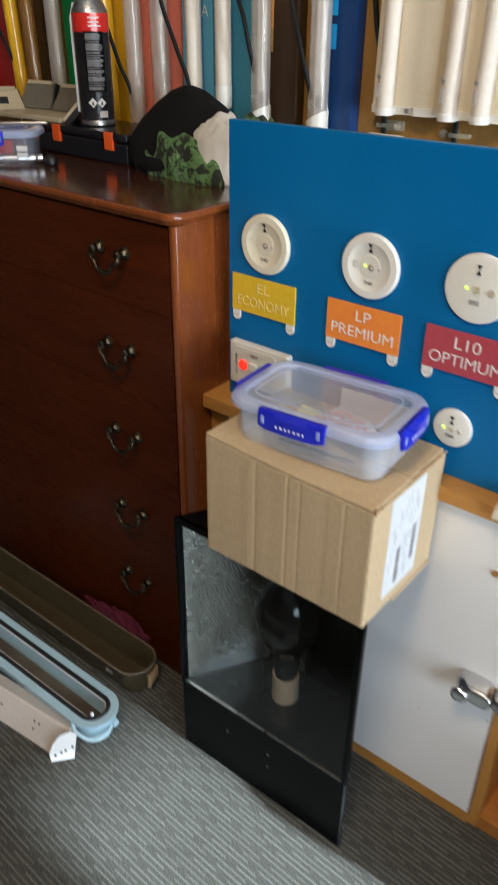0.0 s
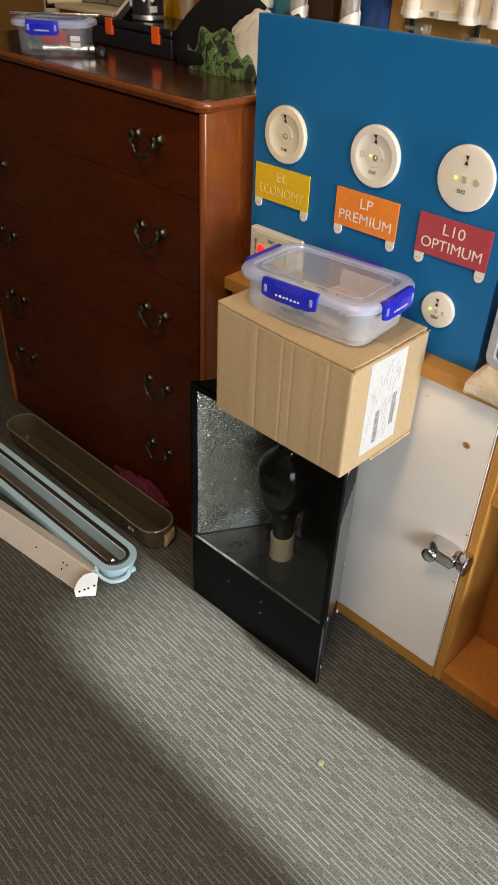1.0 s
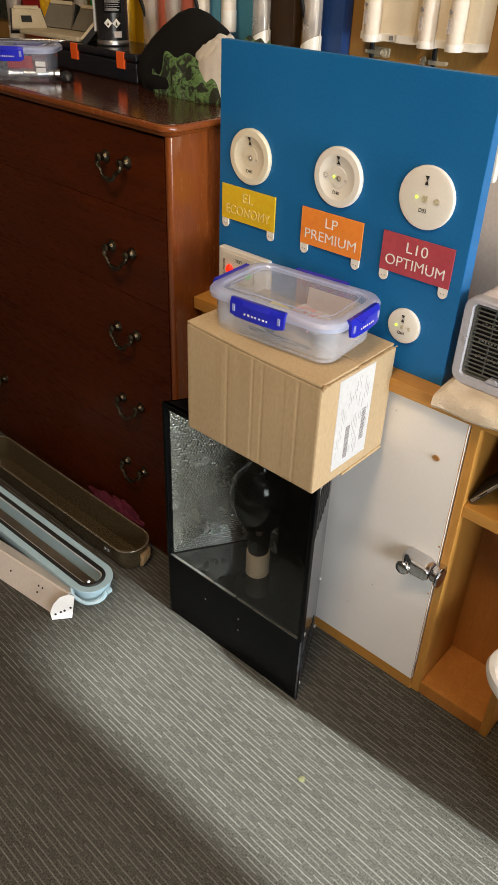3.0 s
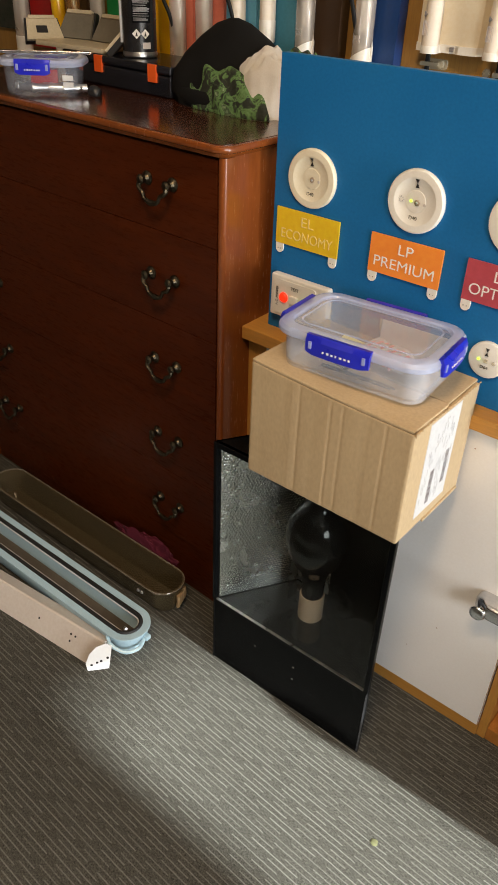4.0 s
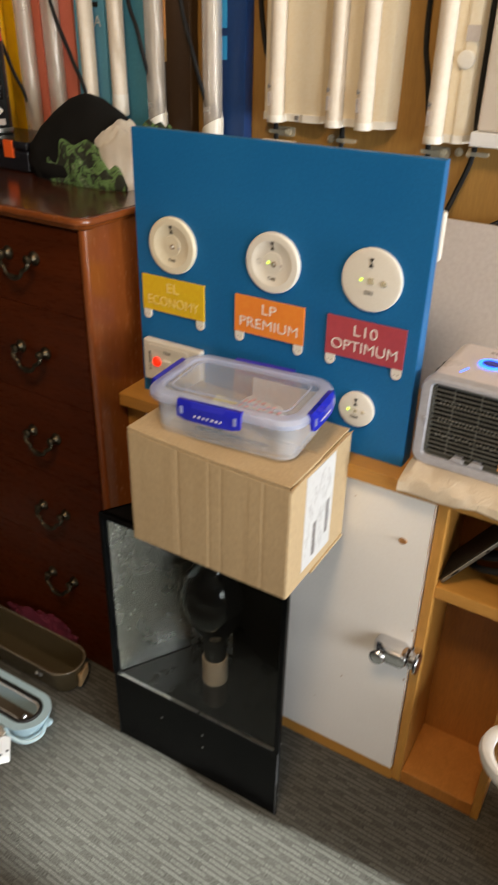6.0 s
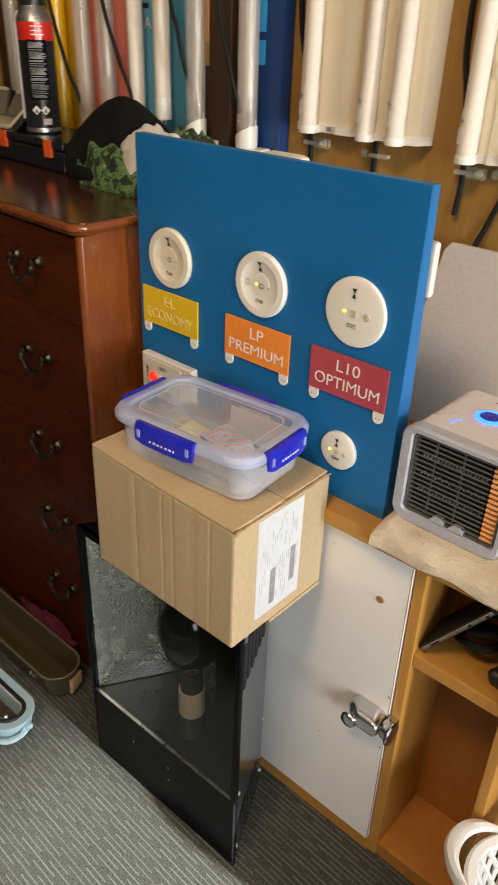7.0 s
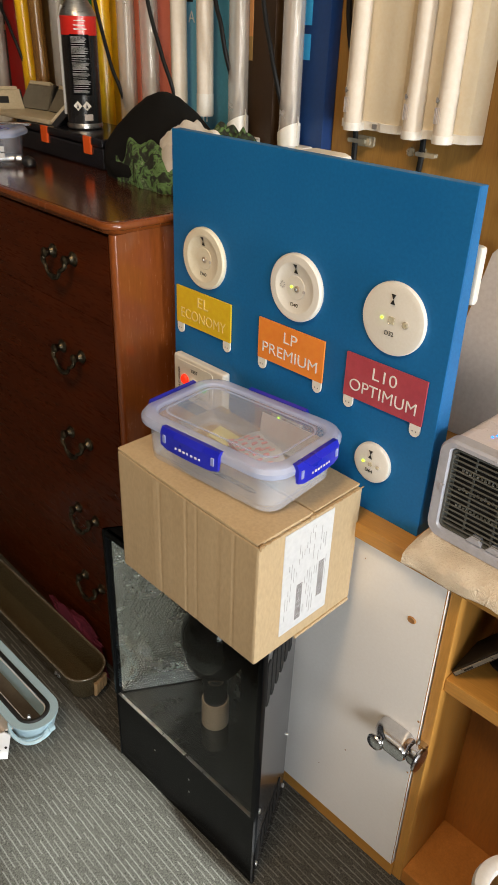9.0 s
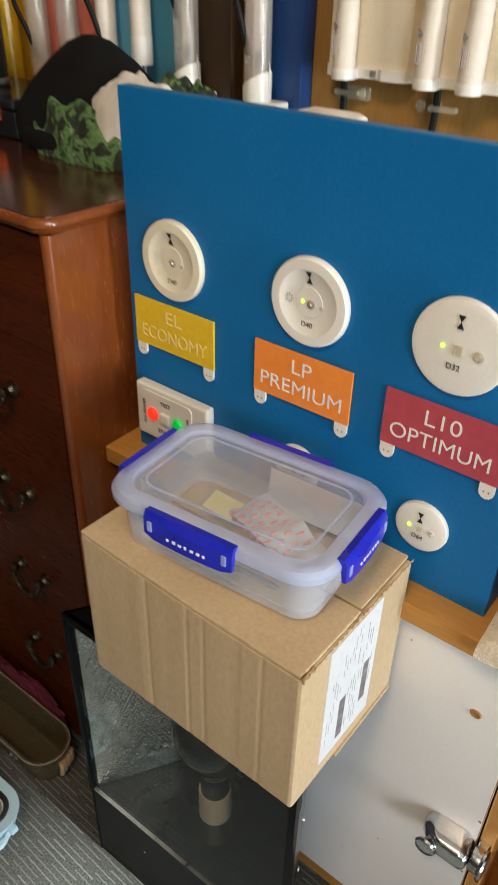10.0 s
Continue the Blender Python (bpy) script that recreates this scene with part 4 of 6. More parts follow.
# ---- carton ----
def carton():
    W, D, HT = 0.328, 0.229, 0.231
    t = thing("cardboard_box", -0.674, 0.795, 0.657, 1.5, "closed brown corrugated cardboard box with a shipping label", "box")
    bm = bmesh.new()
    vs = box(bm, 0, W, 0, D, 0.002, HT - 0.006, 0.004, 2)
    # a slack front: shallow folds along the flutes
    bmesh.ops.subdivide_edges(bm, edges=[e for e in bm.edges if e.calc_length() > 0.15 and abs(e.verts[0].co.x - e.verts[1].co.x) > 0.1], cuts=160)
    for v in bm.verts:
        if v.co.y < 0.003:
            f = 0.6 if 0.09 < v.co.x < 0.25 else 0.0
            v.co.y += 0.0009 * sum(math.exp(-((v.co.x - g) / 0.0022) ** 2) for g in (0.108, 0.172, 0.196, 0.278))
            v.co.y += 0.0007 * f * noise.noise((v.co.x * 30, 0, 1.3)) + 0.0002 * noise.noise((v.co.x * 60, 0, 4))
    for v in bm.verts:
        if v.co.z > 0.1:
            v.co.z += 0.012 * (1 - v.co.x / W) ** 2
    part("body", bm, cardboard, t)
    for i, (y0, y1) in enumerate(((0.0, 0.1145), (0.1185, D))):
        bm = bmesh.new()
        box(bm, 0.0015, W - 0.0015 - 0.003 * i, y0 + 0.0005, y1, HT - 0.0055, HT, 0.0018, 2)
        bmesh.ops.subdivide_edges(bm, edges=[e for e in bm.edges if abs(e.verts[0].co.x - e.verts[1].co.x) > 0.1], cuts=40)
        for v in bm.verts:
            lift = 0.012 * (1 - v.co.x / W) ** 2
            v.co.z += lift
            if v.co.z - lift > HT - 0.003:
                v.co.z += 0.0022 * noise.noise((v.co.x * 14 + 3 * i, v.co.y * 9, 2)) + 0.0008 * noise.noise((v.co.x * 60, v.co.y * 60, 5))
            if v.co.x > W - 0.012:
                v.co.x += 0.0022 * noise.noise((v.co.y * 90, 1, v.co.z * 50)) - 0.001
        part("flap", bm, cardboard, t)
    # darker strip between the flaps stands for the gap's shadow
    bm = bmesh.new()
    box(bm, W - 0.07, W - 0.012, 0.1135, 0.1205, HT - 0.0065, HT - 0.004)
    part("gap_shadow_board", bm, cardboard_edge, t, "darker strip that stands for the shadow in the top gap")
    # rough corner edges
    bm = bmesh.new()
    rnd = random.Random(8)
    for k in range(22):
        y = 0.003 + k * 0.0104
        rr = 0.0008 + 0.0014 * rnd.random() + (0.0014 if k in (0, 1, 10, 11) else 0)
        rod(bm, [(W - 0.0015 * rnd.random(), y, HT - 0.0055 + 0.003 * rnd.random()), (W + 0.0006, y + 0.005, HT - 0.005 + 0.002 * rnd.random()), (W - 0.0012 * rnd.random(), y + 0.0104, HT - 0.0055)], [rr * 0.5, rr, rr * 0.4], 5)
    for k in range(5):
        rod(bm, [(W - 0.002 + 0.002 * rnd.random(), 0.001 + 0.002 * k, HT - 0.008 - 0.003 * rnd.random()), (W + 0.0012 * rnd.random(), 0.002 * k, HT - 0.001)], 0.0013, 5)
    part("torn_edge", bm, cardboard_edge, t, "torn brown cardboard edge")
    bm = bmesh.new()
    prism(bm, [(0.09, -0.0005), (0.225, -0.0005), (0.222, 0.006), (0.09, 0.004)], W - 0.001, W + 0.0022, "yz")
    part("bottom_flap", bm, cardboard, t)
    # label on the end face
    bm = bmesh.new()
    box(bm, W - 0.0005, W + 0.001, 0.052, 0.161, 0.027, 0.220, 0.0004, 1)
    lab = part("shipping_label", bm, paper, t, "white printed shipping label")
    rnd = random.Random(4)
    for y0, y1, z0, z1 in ((0.085, 0.098, 0.042, 0.112), (0.134, 0.147, 0.062, 0.132)):
        bm = bmesh.new()
        z = z0
        while z < z1:
            h = rnd.choice((0.0016, 0.0024, 0.0034))
            box(bm, W + 0.001, W + 0.0014, y0, y1, z, z + h * 0.45)
            z += h
        part("barcode", bm, bar_ink, lab)
    bm = bmesh.new()
    for k in range(18):
        y = 0.060 + k * 0.0053
        z = 0.036 + rnd.random() * 0.04
        while z < 0.205:
            run = 0.006 + rnd.random() * 0.024
            if rnd.random() < 0.5 and not (0.081 < y < 0.101 and z < 0.125) and not (0.130 < y < 0.150 and 0.04 < z < 0.142) and not (0.055 < y < 0.08 and z > 0.15):
                box(bm, W + 0.001, W + 0.0013, y, y + 0.0009, z, min(z + run, 0.208))
            z += run + 0.008
    part("print", bm, panel_print, lab)


carton()


# ---- clip-lid tub on the carton ----
def lid_tub(x, y, z, rz, W, D, HT, name, label, contents, sides=(0, 1, 2, 3)):
    t = thing(name, x, y, z, rz, label, "food container")

    def ring(inset, h, r):
        return [(px, py, h) for px, py in rrect(-W / 2 + inset, W / 2 - inset, -D / 2 + inset, D / 2 - inset, r, 6)]

    bm = bmesh.new()
    loft(bm, [ring(0.028, 0.003, 0.020), ring(0.022, 0.0, 0.024), ring(0.017, 0.004, 0.028), ring(0.0155, 0.012, 0.030), ring(0.0135, HT * 0.5, 0.033), ring(0.0115, HT * 0.84, 0.036), ring(0.0128, HT * 0.84, 0.035), ring(0.015, HT * 0.5, 0.032), ring(0.0175, 0.013, 0.028), ring(0.028, 0.006, 0.020)], False, False)
    part("tub", bm, tub_plastic if contents else clear_tub, t, "milky translucent tub" if contents else "clear plastic tub")
    bm = bmesh.new()
    loft(bm, [ring(0.012, HT * 0.79, 0.035), ring(0.001, HT * 0.80, 0.043), ring(0.0, HT * 0.82, 0.044), ring(0.0, HT * 0.9, 0.044), ring(0.004, HT * 0.97, 0.042), ring(0.012, HT, 0.036), ring(0.021, HT * 0.985, 0.03), ring(0.024, HT * 0.93, 0.028), ring(0.022, HT * 0.925, 0.028), ring(0.012, HT * 0.95, 0.036), ring(0.006, HT * 0.9, 0.04)], False, False)
    lid = part("lid_rim", bm, rim_plastic, t, "thick bluish clear lid rim")
    bm = bmesh.new()
    loft(bm, [ring(0.0235, HT * 0.932, 0.028), ring(0.0235, HT * 0.955, 0.028), ring(0.034, HT * 0.96, 0.022)], True, True)
    part("lid_panel", bm, lid_plastic, lid)
    bm = bmesh.new()
    loft(bm, [ring(0.034, HT * 0.966, 0.022), ring(0.034, HT * 0.98, 0.022), ring(0.037, HT * 0.98, 0.02), ring(0.037, HT * 0.966, 0.02)], False, False)
    part("lid_ridge", bm, rim_plastic, lid)
    # four blue clips
    for side in sides:
        wide, off = (W * 0.40, D / 2) if side % 2 == 0 else (D * 0.52, W / 2)
        m = pose(0, 0, 0, 0, 0, 90 * side)
        shift = -0.04 * W if side == 0 else 0.0
        bm = bmesh.new()
        n = 9
        rings = []
        for k in range(n):
            u = -wide / 2 + wide * k / (n - 1) + shift
            bow = 0.003 * (1 - ((k - (n - 1) / 2) / ((n - 1) / 2)) ** 2)
            low = HT * 0.60 + (0.004 if k in (0, n - 1) else 0.0)
            rings.append([(u, -off + 0.006, HT * 0.99), (u, -off - 0.002, HT * 1.0), (u, -off - 0.006 - bow, HT * 0.9), (u, -off - 0.006 - bow, low), (u, -off - 0.002 - bow, low), (u, -off + 0.001, HT * 0.86)])
        loft(bm, rings)
        c = part("clip", bm, clip_blue, t, "royal blue locking clip", m=m)
        bm = bmesh.new()
        for k in range(7):
            u = (-0.21 + 0.068 * k) * wide + shift
            box(bm, u, u + (0.034 if k % 3 else 0.022) * wide, -off - 0.0098, -off - 0.0085, HT * 0.712, HT * (0.757 if k in (1, 3) else 0.747))
        part("print", bm, white_ink, c, m=m)
        for s in (-0.42, 0.42):
            bm = bmesh.new()
            box(bm, s * wide + shift - 0.003, s * wide + shift + 0.003, -off - 0.0086, -off - 0.006, HT * 0.72, HT * 0.88, 0.001)
            part("hinge_notch", bm, rim_plastic, c, m=m)
    return t


lid_tub(-0.515, 0.918, 0.892, 7.0, 0.290, 0.192, 0.084, "clip_lid_container", "translucent plastic food container with blue clips on the cardboard box", True)


def tub_contents():
    Z = 0.897
    t = thing("paper_card", -0.462, 0.982, Z + 0.006, 5, "blank white paper card inside the container", "card")
    bm = bmesh.new()
    box(bm, -0.07, 0.064, 0.0, 0.001, 0.004, 0.056)
    part("sheet", bm, paper, t, m=pose(0, 0, 0, -8, 0, 0))
    t = thing("dotted_pouch", -0.478, 0.925, Z + 0.018, -18, "pink and white dotted paper pouch in the container", "pouch")
    bm = bmesh.new()
    bmesh.ops.create_grid(bm, x_segments=18, y_segments=10, size=0.5, matrix=Matrix.Diagonal((0.125, 0.06, 1, 1)))
    for v in bm.verts:
        v.co.z = 0.012 + 0.008 * noise.noise((v.co.x * 40, v.co.y * 40, 0)) + 0.006 * math.cos(v.co.x * 25)
    part("pouch", bm, paper, t)
    bm = bmesh.new()
    for i in range(7):
        for j in range(4):
            x, y = -0.05 + i * 0.0135 + 0.006 * (j % 2), -0.024 + j * 0.014
            box(bm, x - 0.0022, x + 0.0022, y - 0.005, y + 0.005, 0.006, 0.0138 + 0.008 * noise.noise((x * 40, y * 40, 0)) + 0.006 * math.cos(x * 25), 0.001, 1)
    part("dots", bm, pouch_pink, t)
    t = thing("yellow_note", -0.555, 0.92, Z + 0.025, 10, "small pale yellow paper note", "note")
    bm = bmesh.new()
    box(bm, -0.02, 0.02, -0.016, 0.016, 0.004, 0.006)
    part("sheet", bm, yellow_note, t, m=pose(0, 0, 0, 6, 10, 0))
    t = thing("pencil", -0.5, 0.868, Z, 6, "thin dark pencil lying in the container", "pencil")
    bm = bmesh.new()
    rod(bm, [(-0.07, 0, 0.004), (0.06, 0, 0.004), (0.07, 0, 0.004)], [0.0035, 0.0035, 0.0008], 6)
    part("barrel", bm, black_plastic, t)
    t = thing("wire_offcut", -0.56, 0.885, Z, 0, "dark crumpled wire offcut", "offcut")
    bm = bmesh.new()
    rod(bm, curve_points([(0, 0, 0.004), (0.015, 0.012, 0.008), (0.03, -0.008, 0.004), (0.01, -0.014, 0.012), (-0.01, 0.006, 0.005)], 6), 0.003, 6)
    part("wire", bm, cable_black, t)


tub_contents()


# ---- wall of lamps ----
def lamp_carton(x0, x1, z0, mat, words, extra=None, z1=2.3, y=1.445):
    t = thing("lamp_carton", (x0 + x1) / 2, y, z0, 0, words + " upright lamp carton against the plywood wall", "carton", "lamp cartons")
    w = (x1 - x0) / 2
    bm = bmesh.new()
    box(bm, -w, w, 0, 0.033, 0, z1 - z0, 0.0025, 2)
    c = part("sleeve", bm, mat, t)
    if extra:
        for a, b, za, zb, m2 in extra:
            bm = bmesh.new()
            box(bm, a, b, -0.0012, 0.0, za - z0, zb - z0)
            part("print", bm, m2, c)
    return t


lamp_carton(-2.168, -2.062, 1.215, carton_red, "red")
lamp_carton(-1.985, -1.888, 1.215, carton_brown, "dark brown")
lamp_carton(-1.80, -1.69, 1.215, carton_green, "green")
lamp_carton(-1.655, -1.545, 1.215, carton_yellow, "yellow", [(0.015, 0.035, 1.55, 1.59, orange_card)])
lamp_carton(-1.54, -1.463, 1.215, carton_salmon, "salmon pink", [(-0.035, 0.035, 1.215, 1.245, orange_card)])
lamp_carton(-1.44, -1.353, 1.215, carton_salmon, "salmon pink")
skyc = lamp_carton(-1.347, -1.25, 1.215, carton_sky, "sky blue", [(0.0, 0.03, 1.535, 1.545, black_ink), (0.0, 0.03, 1.56, 1.567, black_ink)])
lettering("lettering", "A", 0.034, (0.028, -0.003, 0.29), white_ink, skyc)
# shaded face of the sky blue carton, built as a darker sleeve
lamp_carton(-1.245, -1.13, 1.215, carton_sky_shaded, "shaded sky blue")
lamp_carton(-1.112, -1.005, 0.83, carton_brown, "dark brown", [(-0.0535, -0.012, 1.43, 1.475, carton_tan), (-0.0535, -0.012, 1.475, 1.9, copper_fin)])
lamp_carton(-0.953, -0.858, 0.83, carton_navy, "navy blue", [(-0.0475, 0.0, 1.44, 1.485, carton_azure), (-0.0475, 0.0, 1.50, 1.61, carton_azure)])
pst = thing("dark_poster", -2.40, 1.468, 1.25, 0, "glossy dark green poster on the wall", "poster")
boxes("sheet", poster_dark, pst, [(-0.2, 0.2, 0, 0.008, 0, 0.9)], 0.001)
boxes("strip", carton_tan, pst, [(-0.2, 0.2, -0.004, 0, 0.2, 0.215)], 0.001)


def tube_lamp(x, z0, r, mat, words, lean=0.0, cap="plain", y=1.41, length=1.1):
    t = thing("tube_lamp", x, y, z0, 0, words, "tube lamp", "tube lamps", ry=lean)
    bm = bmesh.new()
    lathe(bm, [(r, 0.02), (r, length)], (0, 0, 0), 20)
    part("tube", bm, mat, t)
    bm = bmesh.new()
    if cap == "clip":
        lathe(bm, [(r * 0.9, 0.0), (r * 1.08, 0.005), (r * 1.1, 0.022)], (0, 0, 0), 20, cap1=False)
        ring = []
        box(bm, -r * 0.7, r * 2.0, -0.002, r * 1.4, -0.016, 0.004, 0.003)
        rod(bm, [(r * 1.1, 0, 0.02), (r * 1.2, 0, 0.05)], 0.002, 6)
        lathe(bm, [(r * 1.1, 0.022), (r * 1.1, 0.038)], (0, 0, 0), 20, cap0=False, cap1=False)
        for v in bm.verts:
            if v.co.z > 0.03 and abs(v.co.x) < r * 1.15:
                v.co.z += -0.002 + 0.55 * v.co.x
    else:
        lathe(bm, [(r * 0.95, 0.0), (r * 1.04, 0.004), (r * 1.04, 0.045), (r * 0.98, 0.047)], (0, 0, 0), 20)
        rod(bm, [(-0.006, 0, -0.012), (-0.006, 0, 0.004)], 0.0018, 6)
        rod(bm, [(0.006, 0, -0.012), (0.006, 0, 0.004)], 0.0018, 6)
    part("end_cap", bm, white_plastic, t, "white tube end cap")
    if mat is tube_clear or mat is amber_tube:
        bm = bmesh.new()
        box(bm, -r * 0.5, r * 0.5, r * 0.1, r * 0.3, 0.03, length - 0.01)
        part("led_strip", bm, white_plastic, t)
        bm = bmesh.new()
        box(bm, -r * 0.35, r * 0.35, r * 0.08, r * 0.1, 0.05, 0.075)
        part("print", bm, grey_ink, t)
    return t


for x, z, r, m, lean, words in (
    (-2.165, 1.2, 0.024, tube_clear, 1.5, "clear-sleeved tube lamp hung on the wall"),
    (-1.969, 1.2, 0.02, yellow_tube, -3.0, "yellow-sleeved tube lamp leaning on the wall"),
    (-1.90, 1.2, 0.02, amber_tube, -2.0, "amber clear tube lamp hung on the wall"),
    (-1.797, 1.2, 0.021, tube_clear, 0.0, "clear-sleeved tube lamp hung on the wall"),
    (-1.580, 1.2, 0.022, yellow_tube, -1.0, "yellow-sleeved tube lamp leaning on the wall"),
    (-1.479, 1.2, 0.022, tube_clear, -0.6, "clear-sleeved tube lamp hung on the wall"),
    (-1.386, 1.2, 0.022, tube_clear, -0.6, "clear-sleeved tube lamp hung on the wall"),
    (-1.275, 1.275, 0.0185, tube_frost, -0.6, "frosted white tube lamp hung on the wall"),
    (-1.184, 1.312, 0.0185, tube_frost, -0.6, "frosted white tube lamp hung on the wall"),
):
    tube_lamp(x, z, r, m, words, lean)
tube_lamp(-1.074, 1.278, 0.0215, tube_clear, "clear-sleeved tube lamp in a white clip", -0.5, "clip")
tube_lamp(-0.918, 1.279, 0.0215, tube_clear, "clear-sleeved tube lamp in a white clip", -0.5, "clip")


def batten(x0, x1, z0, tubes, sensor=False, words="cream enamel batten light with bare tube lamps"):
    t = thing("batten_light", x0, 1.478, z0, 0, words, "batten light", "batten lights")
    w, L = x1 - x0, 1.2
    bm = bmesh.new()
    # folded sheet profile, open to the wall
    prof = [(0.0, 0.0), (0.004, -0.03), (0.012, -0.034), (w * 0.3, -0.034), (w * 0.36, -0.03), (w * 0.62, -0.03), (w * 0.68, -0.036), (w - 0.022, -0.036), (w - 0.012, -0.03), (w, 0.0)]
    loft(bm, [[(px, py, z) for px, py in prof] for z in (0.006, L)])
    b = part("body", bm, batten_cream, t)
    bm = bmesh.new()
    cap = [(px, py * 1.08 - 0.001) for px, py in prof]
    loft(bm, [[(px, py, z) for px, py in cap] for z in (-0.008, 0.007)])
    for tx in tubes:
        lathe(bm, [(0.018, 0.0), (0.019, 0.010), (0.0175, 0.014)], (tx, -0.046, -0.010), 20)
        box(bm, tx - 0.0175, tx + 0.0175, -0.049, -0.02, -0.010, 0.006, 0.003)
    part("end_plate", bm, white_plastic, t, "white moulded end plate with lamp holders")
    for tx in tubes:
        bm = bmesh.new()
        lathe(bm, [(0.0165, 0.075), (0.0165, L - 0.05)], (tx, -0.046, 0), 20)
        part("tube", bm, tube_frost, t, "frosted tube lamp")
        bm = bmesh.new()
        lathe(bm, [(0.0165, 0.002), (0.0175, 0.006), (0.0175, 0.074), (0.0168, 0.078)], (tx, -0.046, 0), 20)
        c = part("tube_cap", bm, tube_frost, t)
        bm = bmesh.new()
        prism(bm, [(tx - 0.012, 0.055), (tx - 0.004, 0.059), (tx - 0.012, 0.064)], -0.0632, -0.058, "xz")
        part("mark", bm, grey_ink, c)
        bm = bmesh.new()
        for k in range(5):
            box(bm, tx - 0.012 + 0.003 * k, tx - 0.0108 + 0.003 * k, -0.0634, -0.058, 0.022, 0.048)
        part("print", bm, panel_pink, c)
    if sensor:
        bm = bmesh.new()
        lathe(bm, [(0.016, 0.034), (0.016, 0.038), (0.01, 0.041)], (w * 0.72, 0, 0.135), 18, "y")
        part("sensor", bm, white_plastic, t, "round white sensor")
        bm = bmesh.new()
        box(bm, w * 0.66, w * 0.92, -0.0375, -0.036, 0.165, 0.19)
        part("sticker", bm, panel_pink, t)
    else:
        bm = bmesh.new()
        for sx in (w * 0.55, w * 0.72):
            box(bm, sx, sx + 0.007, -0.0395, -0.03, -0.004, 0.004)
        part("catch", bm, grey_ink, t)
    return t


batten(-0.812, -0.66, 1.338, (0.042,))
batten(-0.656, -0.512, 1.338, (0.024, 0.090))
batten(-0.446, -0.352, 1.326, (0.028,), True, "narrow cream batten light with a round sensor")
pl = thing("panel_light", -0.345, 1.478, 1.318, 0, "wide prismatic panel light in a white frame", "panel light")
boxes("diffuser", prismatic, pl, [(0.008, 0.30, -0.045, -0.005, 0.026, 1.2)], 0.006)
boxes("end_frame", cold_white, pl, [(0.0, 0.308, -0.052, 0.0, 0.0, 0.026)], 0.003)


def cable(ctrl, words="black power cable clipped to the wall", r=0.0055):
    t = thing("power_cable", *ctrl[0], 0, words, "cable", "wall cables")
    o = Vector(ctrl[0])
    bm = bmesh.new()
    rod(bm, curve_points([Vector(c) - o for c in ctrl], 10), r, 8)
    part("cord", bm, cable_black, t)


def cable_clip(x, z, flip=1):
    t = thing("cable_clip", x, 1.478, z, 0, "translucent white cable clip on the plywood wall", "cable clip", "cable clips")
    bm = bmesh.new()
    prism(bm, rrect(-0.014 if flip < 0 else 0.0, 0.0 if flip < 0 else 0.044, -0.010, 0.010, 0.0048), 0.0, -0.006, "xz")
    prism(bm, rrect(-0.012, 0.03, -0.004, 0.004, 0.002), -0.006, -0.018, "xz")
    lathe(bm, [(0.009, 0.006), (0.008, 0.010), (0.003, 0.012)], (0.03 * flip, 0, 0), 12, "y")
    part("clip", bm, lens_clear, t)


YC = 1.468
for x, z in ((-0.79, 1.305), (-0.625, 1.30), (-0.438, 1.296), (-0.345, 1.30)):
    cable_clip(x, z, 1 if x in (-0.79, -0.438) else -1)
cable([(-0.79, YC, 1.2), (-0.789, YC, 1.305), (-0.80, YC, 1.40), (-0.833, YC, 1.52), (-0.85, YC, 1.75)])
cable([(-0.64, YC, 1.2), (-0.628, YC, 1.30), (-0.638, YC, 1.42), (-0.648, YC, 1.55), (-0.652, YC, 1.8)])
cable([(-0.44, YC, 1.22), (-0.437, YC, 1.30), (-0.455, YC, 1.42), (-0.47, YC, 1.52), (-0.465, YC, 1.8)])
cable([(-0.395, YC - 0.02, 1.14), (-0.37, YC, 1.22), (-0.345, YC, 1.305), (-0.35, YC, 1.4), (-0.352, YC, 1.8)])
cable([(-0.30, YC - 0.03, 1.165), (-0.25, YC, 1.19), (-0.15, YC, 1.22), (-0.05, YC, 1.23)])
for xt, xb, zb in ((-2.085, -1.985, 1.41), (-1.579, -1.485, 1.35), (-1.364, -1.28, 1.38), (-1.127, -1.088, 1.44), (-0.985, -0.935, 1.40)):
    cable([(xb + 0.006, 1.40, zb - 0.05), (xb, 1.385, zb), (xb * 0.7 + xt * 0.3, 1.38, zb + 0.055), (xt, 1.385, 1.56), (xt - 0.02, 1.39, 1.75), (xt - 0.02, 1.39, 2.0)], "black lamp lead hanging between the tubes", 0.0046)

# warm grey panel leaning on the wall behind the cooler
pnl = thing("sheet_board", -0.425, 1.385, 0.829, 0, "plain warm grey sheet panel leaning against the wall", "panel", rx=-7)
bm = bmesh.new()
prism(bm, [(-0.05, 0.0), (0.42, 0.0), (0.42, 0.355), (0.012, 0.355), (0.0, 0.34)], 0.0, 0.012, "xz")
part("sheet", bm, panel_pink, pnl)

# black gadget behind the board's end
bx = thing("black_adapter", -0.26, 1.27, 0.82, 20, "black plastic power adapter beside the blue board", "adapter")
boxes("case", black_plastic, bx, [(-0.04, 0.05, -0.03, 0.06, 0.006, 0.075)], 0.012)
boxes("plug", black_plastic, bx, [(-0.03, 0.02, -0.01, 0.03, 0.075, 0.115)], 0.01)
cable([(-0.255, 1.18, 0.828), (-0.262, 1.16, 0.87), (-0.262, 1.15, 0.93), (-0.26, 1.22, 0.97)], "grey lead beside the blue board", 0.006)


